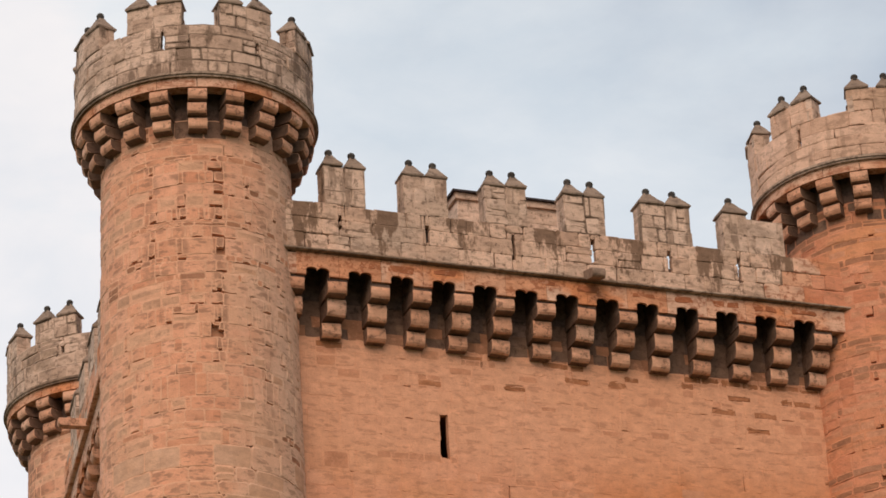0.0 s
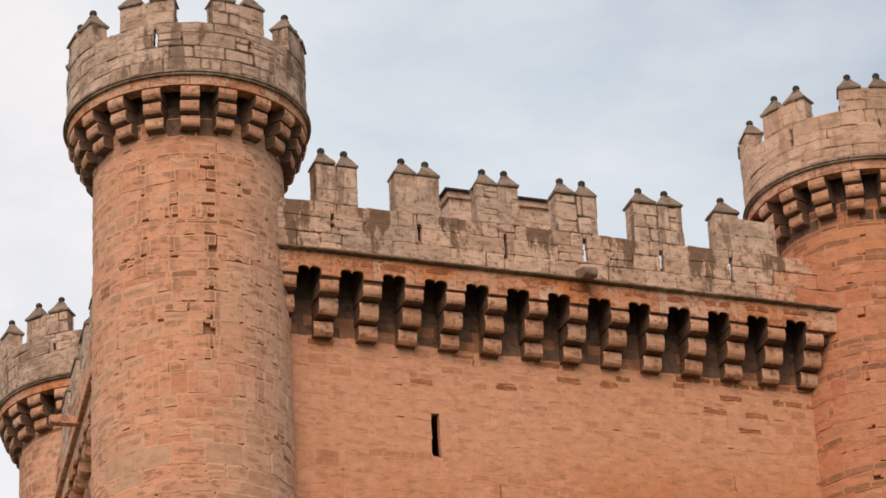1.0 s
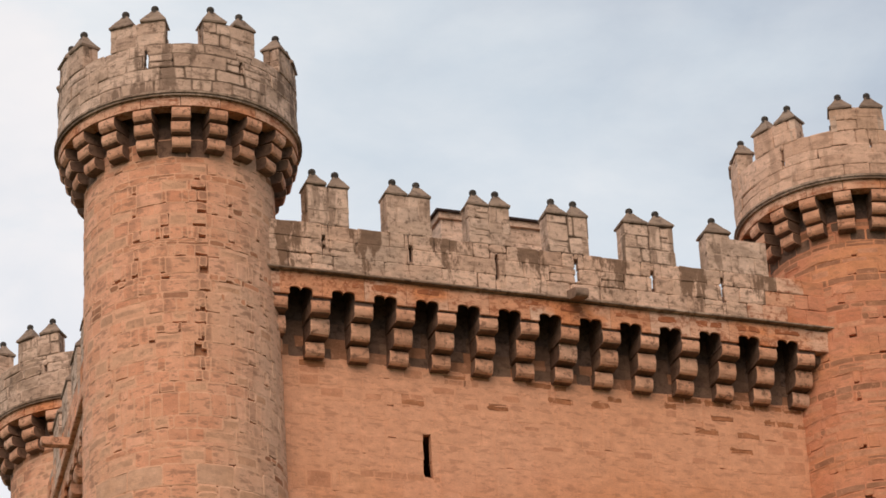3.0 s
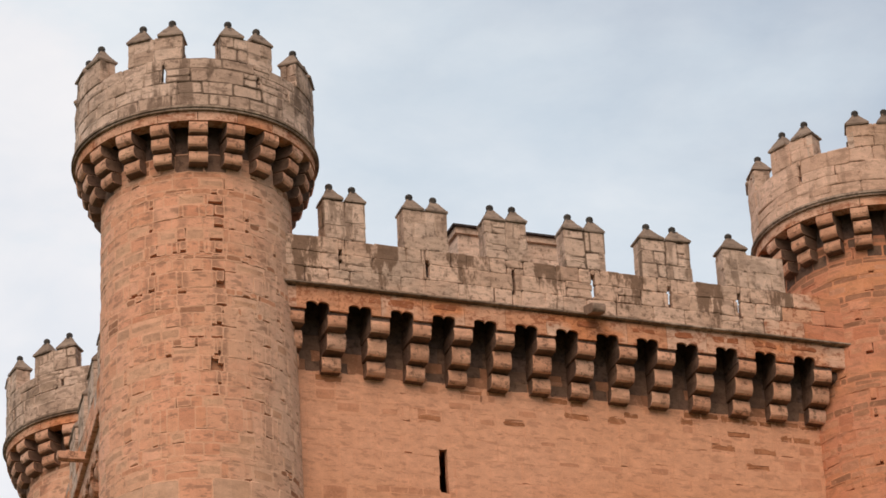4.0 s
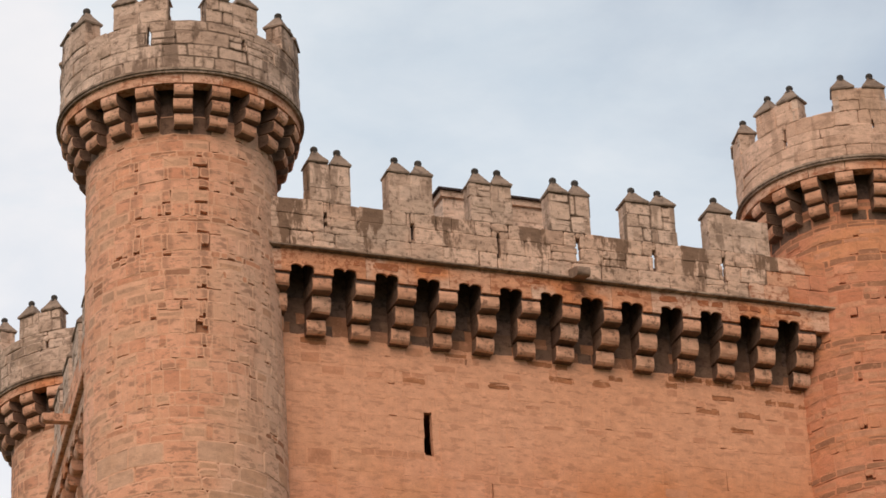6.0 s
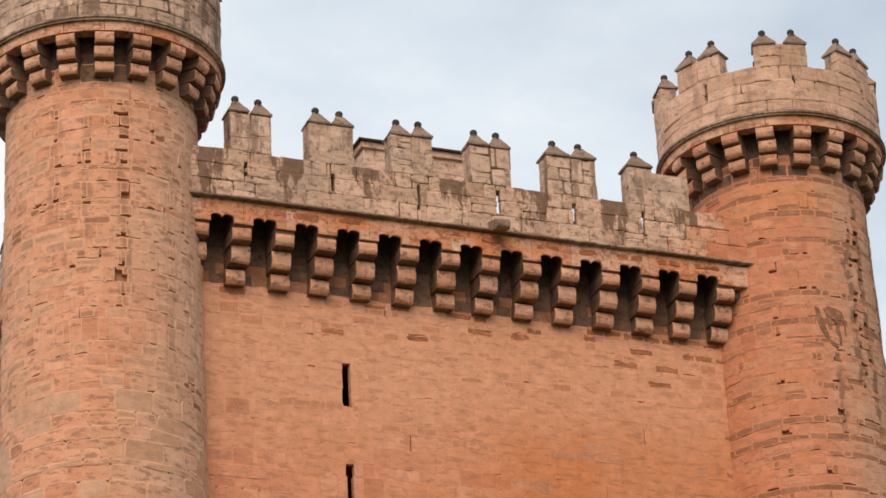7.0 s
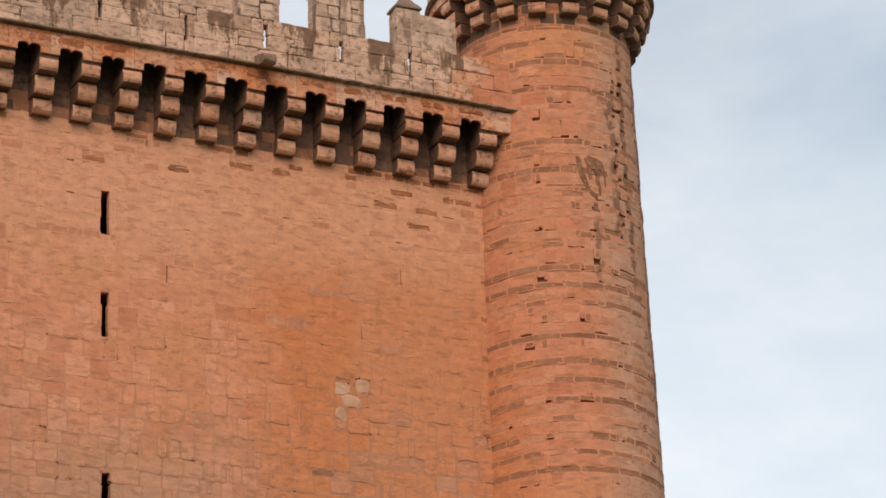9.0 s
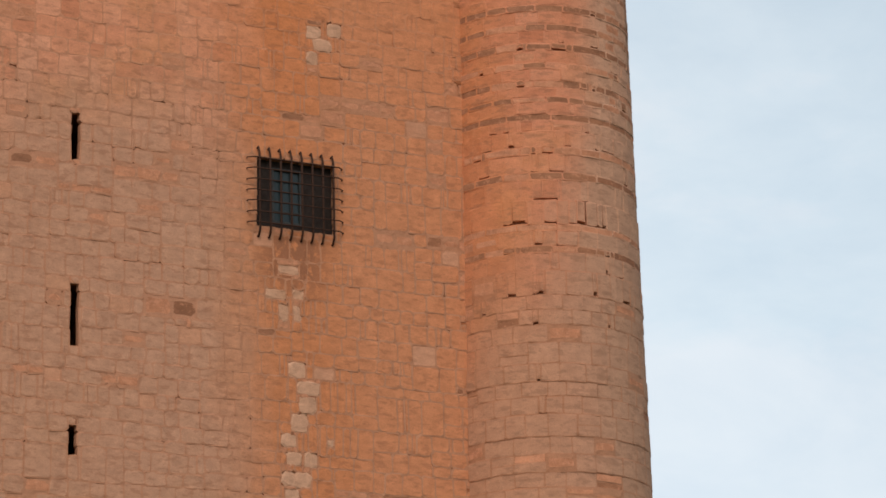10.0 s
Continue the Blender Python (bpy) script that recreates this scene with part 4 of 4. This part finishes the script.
for deg, z0, z1, n, size in ((-4.0, 31.0, 35.4, 17, 1.0), (-7.5, 30.4, 31.6, 3, 0.7), (-25, 32.6, 35.3, 7, 0.8), (-44, 32.8, 35.2, 5, 0.8), (-18.4, 31.7, 31.9, 1, 1.3), (14, 31.4, 34.8, 5, 0.6), (27, 29.6, 33.5, 6, 0.7), (38, 30.5, 34.5, 5, 0.6)):
    for i in range(n):
        near_hollows.append((deg + rng.uniform(-1.6, 1.6), z0 + (z1 - z0) * (i + rng.uniform(0.2, 0.8)) / n, size * rng.uniform(0.14, 0.34), size * rng.uniform(0.05, 0.13)))
    if size >= 1:
        near_hollows += [(q[0], q[1] - 0.10, 0.09, 0.07) for q in near_hollows[-n::3]]
near_hollows += [(rng.uniform(-65, 65), rng.uniform(28.9, 35.8), rng.uniform(0.10, 0.32), rng.uniform(0.025, 0.055)) for _ in range(110)]
far_hollows = [(rng.uniform(-65, 70), rng.uniform(21, 35.8), rng.uniform(0.10, 0.36), rng.uniform(0.025, 0.06)) for _ in range(150)]
for deg, z0, z1, n, size in ((-1.5, 29.6, 31.3, 6, 0.9), (20, 30.6, 35.0, 15, 1.0), (27, 31.4, 35.2, 12, 0.9), (48, 30.4, 35.0, 13, 1.0), (-12, 26.5, 34.5, 9, 0.6), (-35, 25.5, 34.0, 9, 0.7), (10, 20, 28, 6, 0.6), (-30, 18, 25, 7, 0.7)):
    for i in range(n):
        far_hollows.append((deg + rng.uniform(-2, 2), z0 + (z1 - z0) * (i + rng.uniform(0.2, 0.8)) / n, size * rng.uniform(0.10, 0.26), size * rng.uniform(0.05, 0.14)))

tower_left = tower(LEFT, "near round sandstone tower with grey machicolated crown and merlons", M_LEFT, M_CROWN, 4.3, 10.2, singles=lambda u, z: 29.0 < z < 33.0 and -2.6 < u < 3.2, wear=0.02, hollows=near_hollows, laying=lambda z: ((0.25, 0.28, 0.31, 0.35), (0.30, 0.66), 0.25) if z > 28.5 else ((0.33, 0.38, 0.42), (0.42, 0.85), 0.6))
tower_right = tower(RIGHT, "round sandstone tower with a carved shield and machicolated crown", M_RIGHT, M_CROWN_WARM, 8.4, -18.3, 0.15, singles=lambda u, z: 16.5 < z < 21.5 and -3.0 < u < 2.2, wear=0.02, hollows=far_hollows, laying=lambda z: ((0.34, 0.40, 0.46), (0.45, 0.85), 1.0) if 21.4 < z < 24.6 else ((0.21, 0.25, 0.29), (0.35, 0.75), 1.0) if 24.6 < z < 29.3 else (((0.25, 0.28, 0.31, 0.35), (0.30, 0.66), 0.5) if z > 32 else ((0.22, 0.26, 0.30), (0.32, 0.7), 0.9) if z > 29 else ((0.32, 0.38, 0.43), (0.38, 0.75), 0.0)), bonded=0.85, band=0.007, pointing=P_RIGHT, soften=lambda z: 0.5 if z > 29 else 0.12)
tower_third = tower(THIRD, "far round sandstone tower at the back of the keep", M_LEFT, M_CROWN, 2.0, -46.0, 0.08)

# ---------------------------------------------------------------- side wall and the walls that close the keep
side = empty("wall_side", side_frame((THIRD[0] - 0.5, THIRD[1] + 0.06), (LEFT[0] - 0.5, LEFT[1] + 0.06)), label="side curtain wall of the keep with corbels and merlons", category="castle wall", kind="structure")
LONG = math.dist(THIRD, LEFT)
bm = bmesh.new()
box(bm, 0, LONG, 0.05, 2.0, 0, 34.3)
part("wall_core", bm, M_MORTAR, side)
masonry(courses(1.0, LONG - 1.0, 12.0, 32.3), flat, side, M_LEFT, worn=0.03, dip=0.2, pointing=P_LEFT)
side_merlons = [(2.9 + 1.85 * k, 3.95 + 1.85 * k, 0) for k in range(6)]
overhang(side, 2.0, 12, 0.95, (1.6, LONG - 1.4), side_merlons, [], inside=False)
vs, fs = roll_block(0.22, 0.75, 0.2)
solid("rain_spout", [(6.7 + x, y - OUT, 33.84 + z) for x, y, z in vs], fs, M_CORBEL, side, "tan stone rain spout jutting from the parapet")

for name, a, b in (("wall_right", (RIGHT[0] + 0.5, RIGHT[1]), (RIGHT[0] + 0.5, 16.0)), ("wall_back", (RIGHT[0] + 0.5, 16.0), THIRD)):
    w = empty(name, side_frame(a, b), label="plain sandstone wall that closes the keep", category="castle wall", kind="structure")
    bm = bmesh.new()
    box(bm, 0, math.dist(a, b), 0.0, 1.6, 0, 34.3)
    part("wall_core", bm, M_WALL, w)
bm = bmesh.new()
box(bm, 3.4, 16.6, 1.7, 14.6, 33.9, 34.2)
roof = part("roof_terrace", bm, M_MORTAR_PALE, None)
tagged(roof, "flat stone roof terrace of the keep", "roof", kind="structure")

# ---------------------------------------------------------------- roof house behind the merlons
house = empty("roof_house", label="low stone roof house with dark tiled eaves behind the merlons", category="house")
HX0, HX1, HY0, HY1, HE = 8.86, 12.0, 3.3, 6.8, 37.86
bm = bmesh.new()
box(bm, HX0 + 0.05, HX1 - 0.05, HY0 + 0.05, HY1, 34.2, HE - 0.2)
part("house_wall", bm, M_MORTAR_PALE, house)
masonry(courses(HX0, HX1, 34.2, HE - 0.2, (0.3, 0.33), (0.4, 0.75)), lambda u, z: pose(u, HY0, z), house, M_PALE)
masonry(courses(-HY1, -HY0, 34.2, HE - 0.2, (0.3, 0.33), (0.4, 0.75)), lambda u, z: pose(HX0, -u, z, 0, 0, -90), house, M_PALE)
bm = bmesh.new()
box(bm, HX0 - 0.08, HX1 + 0.08, HY0 - 0.08, HY1 + 0.08, HE - 0.2, HE - 0.05)
part("cornice", bm, M_PALE, house, "tan stone cornice under the eaves")
bm = bmesh.new()
lo = [bm.verts.new(p) for p in ((HX0 - 0.15, HY0 - 0.15, HE), (HX1 + 0.15, HY0 - 0.15, HE), (HX1 + 0.15, HY1 + 0.15, HE), (HX0 - 0.15, HY1 + 0.15, HE))]
un = [bm.verts.new((v.co.x, v.co.y, HE - 0.05)) for v in lo]
ri = [bm.verts.new((HX0 + 1.8, (HY0 + HY1) / 2, HE + 0.55)), bm.verts.new((HX1 - 1.8, (HY0 + HY1) / 2, HE + 0.55))]
bm.faces.new([lo[0], lo[1], ri[1], ri[0]]), bm.faces.new([lo[1], lo[2], ri[1]]), bm.faces.new([lo[2], lo[3], ri[0], ri[1]]), bm.faces.new([lo[3], lo[0], ri[0]])
bm.faces.new(un)
for i in range(4):
    bm.faces.new([lo[i], lo[(i + 1) % 4], un[(i + 1) % 4], un[i]])
part("tiled_roof", bm, M_TILE, house)

# ---------------------------------------------------------------- barred window
win = empty("window_1", pose(0, 0, 0), label="small barred window with dark wooden shutters and rusty iron cage", category="window", kind="structure")
x0, x1, z0, z1 = WINDOW
DEEP = 0.16
PX0, PX1, PZ0, PZ1 = 11.42, 12.0, 22.60, 23.70
bm = bmesh.new()
pierced(bm, x0, x1, z0, z1, DEEP, DEEP + 0.06, [(PX0 - 0.05, PX1 + 0.05, PZ0 - 0.05, PZ1 + 0.05)])
part("shutter_panel", bm, M_WOOD, win, "dark weathered wooden panel")
bm = bmesh.new()
pierced(bm, PX0 - 0.05, PX1 + 0.05, PZ0 - 0.05, PZ1 + 0.05, DEEP - 0.02, DEEP + 0.07, [(PX0, PX1, PZ0, PZ1)])
part("window_frame", bm, M_FRAME, win)
bm = bmesh.new()
box(bm, PX0, PX1, DEEP + 0.03, DEEP + 0.04, PZ0, PZ1)
part("pane", bm, M_GLASS, win, "blue-grey window glass")
for i in range(1, 3):
    bm = bmesh.new()
    x = PX0 + (PX1 - PX0) * i / 3
    box(bm, x - 0.012, x + 0.012, DEEP, DEEP + 0.028, PZ0, PZ1)
    part("muntin", bm, M_FRAME, win)
for i in range(1, 5):
    bm = bmesh.new()
    z = PZ0 + (PZ1 - PZ0) * i / 5
    box(bm, PX0, PX1, DEEP + 0.002, DEEP + 0.026, z - 0.012, z + 0.012)
    part("muntin", bm, M_FRAME, win)


def bar(points, r, name="bar"):
    cu = bpy.data.curves.new(name, "CURVE")
    cu.dimensions, cu.bevel_depth, cu.bevel_resolution = "3D", r, 1
    sp = cu.splines.new("POLY")
    sp.points.add(len(points) - 1)
    for p, c in zip(sp.points, points):
        p.co = (*c, 1)
    tmp = bpy.data.objects.new(name, cu)
    me = bpy.data.meshes.new_from_object(tmp)
    bpy.data.objects.remove(tmp)
    me.materials.clear()
    me.materials.append(M_IRON)
    ob = new(name, me)
    ob.parent = win
    return ob


# the cage stands off the wall; the bars' ends bend back into it
FAR = -0.13
for i in range(8):
    x = 10.98 + 1.68 * i / 7
    bar([(x, 0.05, 24.06), (x, -0.07, 24.09), (x, FAR, 23.93), (x, FAR, 22.30), (x, -0.05, 22.16), (x, 0.05, 22.17)], 0.025)
for i in range(7):
    z = 22.44 + 1.40 * i / 6
    bar([(10.74, 0.05, z), (10.74, -0.06, z), (10.86, FAR - 0.02, z), (12.78, FAR - 0.02, z), (12.90, -0.06, z), (12.90, 0.05, z)], 0.014)

# ---------------------------------------------------------------- carved shield on the far tower
M_CARVED = stone("dark_stained_carved_stone", ((0.23, 0.125, 0.075), (0.28, 0.15, 0.09)), (0.21, 0.115, 0.07), spread=0.3, relief=0.9, dirt=(0.42, 0.24, 0.15), dirt_at=(0.52, 0.62))


def carved(outline, proud, name):
    """A low chipped relief that follows the tower's face; outline: degrees round the tower and height."""
    base = R_BODY + BATTER * 3.0 - 0.02
    outline = [(a, 32.48 - 0.82 * (32.43 - z)) for a, z in outline]
    turned = lambda a, z, r: (RIGHT[0] + r * math.sin(radians(a)), RIGHT[1] - r * math.cos(radians(a)), z)
    bm = bmesh.new()
    lo = [bm.verts.new(turned(a, z, base)) for a, z in outline]
    mid = [bm.verts.new(turned(a, z, base + 0.02 + proud * 0.6)) for a, z in outline]
    ca, cz = sum(a for a, _ in outline) / len(outline), sum(z for _, z in outline) / len(outline)
    hi = [bm.verts.new(turned(a + (ca - a) * 0.06, z + (cz - z) * 0.04, base + 0.02 + proud)) for a, z in outline]
    n = len(outline)
    for low, up in ((lo, mid), (mid, hi)):
        for k in range(n):
            bm.faces.new([low[k], low[(k + 1) % n], up[(k + 1) % n], up[k]])
    bm.faces.new(hi)
    bmesh.ops.triangulate(bm, faces=[f for f in bm.faces if len(f.verts) > 4], ngon_method='EAR_CLIP')
    bmesh.ops.recalc_face_normals(bm, faces=bm.faces)
    return part(name, bm, M_CARVED, shield)


shield = empty("carved_shield", label="weathered stone coat of arms carved on the round tower", category="relief")
carved([(-11.3, 32.43), (-9.3, 32.42), (-8.9, 32.14), (-7.5, 31.79), (-4.4, 31.54), (2.0, 31.30), (1.4, 31.21), (-1.9, 31.28), (-6.5, 31.51), (-9.8, 31.86), (-10.8, 32.17)], 0.022, "rim")
carved([(-6.0, 32.38), (-3.2, 32.47), (1.4, 32.42), (6.3, 32.35), (7.2, 32.26), (4.7, 32.07), (2.7, 32.07), (1.4, 31.91), (0.4, 32.07), (-1.6, 32.08), (-4.4, 32.21)], 0.030, "crest")
carved([(-4.6, 32.22), (-1.6, 32.12), (-2.3, 31.93), (-1.3, 31.80), (-3.2, 31.76), (-4.2, 31.93)], 0.018, "charge")
carved([(2.5, 32.09), (4.7, 32.08), (3.5, 31.79), (4.8, 31.58), (4.3, 31.34), (3.0, 31.34), (2.7, 31.58), (0.9, 31.77)], 0.018, "charge")
carved([(7.2, 32.24), (8.3, 32.10), (8.6, 31.65), (7.3, 31.26), (6.5, 31.30), (7.6, 31.65), (7.3, 32.07)], 0.012, "rim")
carved([(0.1, 31.23), (6.7, 31.21), (6.3, 31.17), (0.4, 31.18)], 0.020, "foot_bar")
carved([(-1.1, 31.10), (1.4, 31.11), (1.0, 30.93), (3.0, 30.89), (2.4, 30.83), (-2.3, 30.87), (-1.3, 30.93)], 0.025, "pendant")
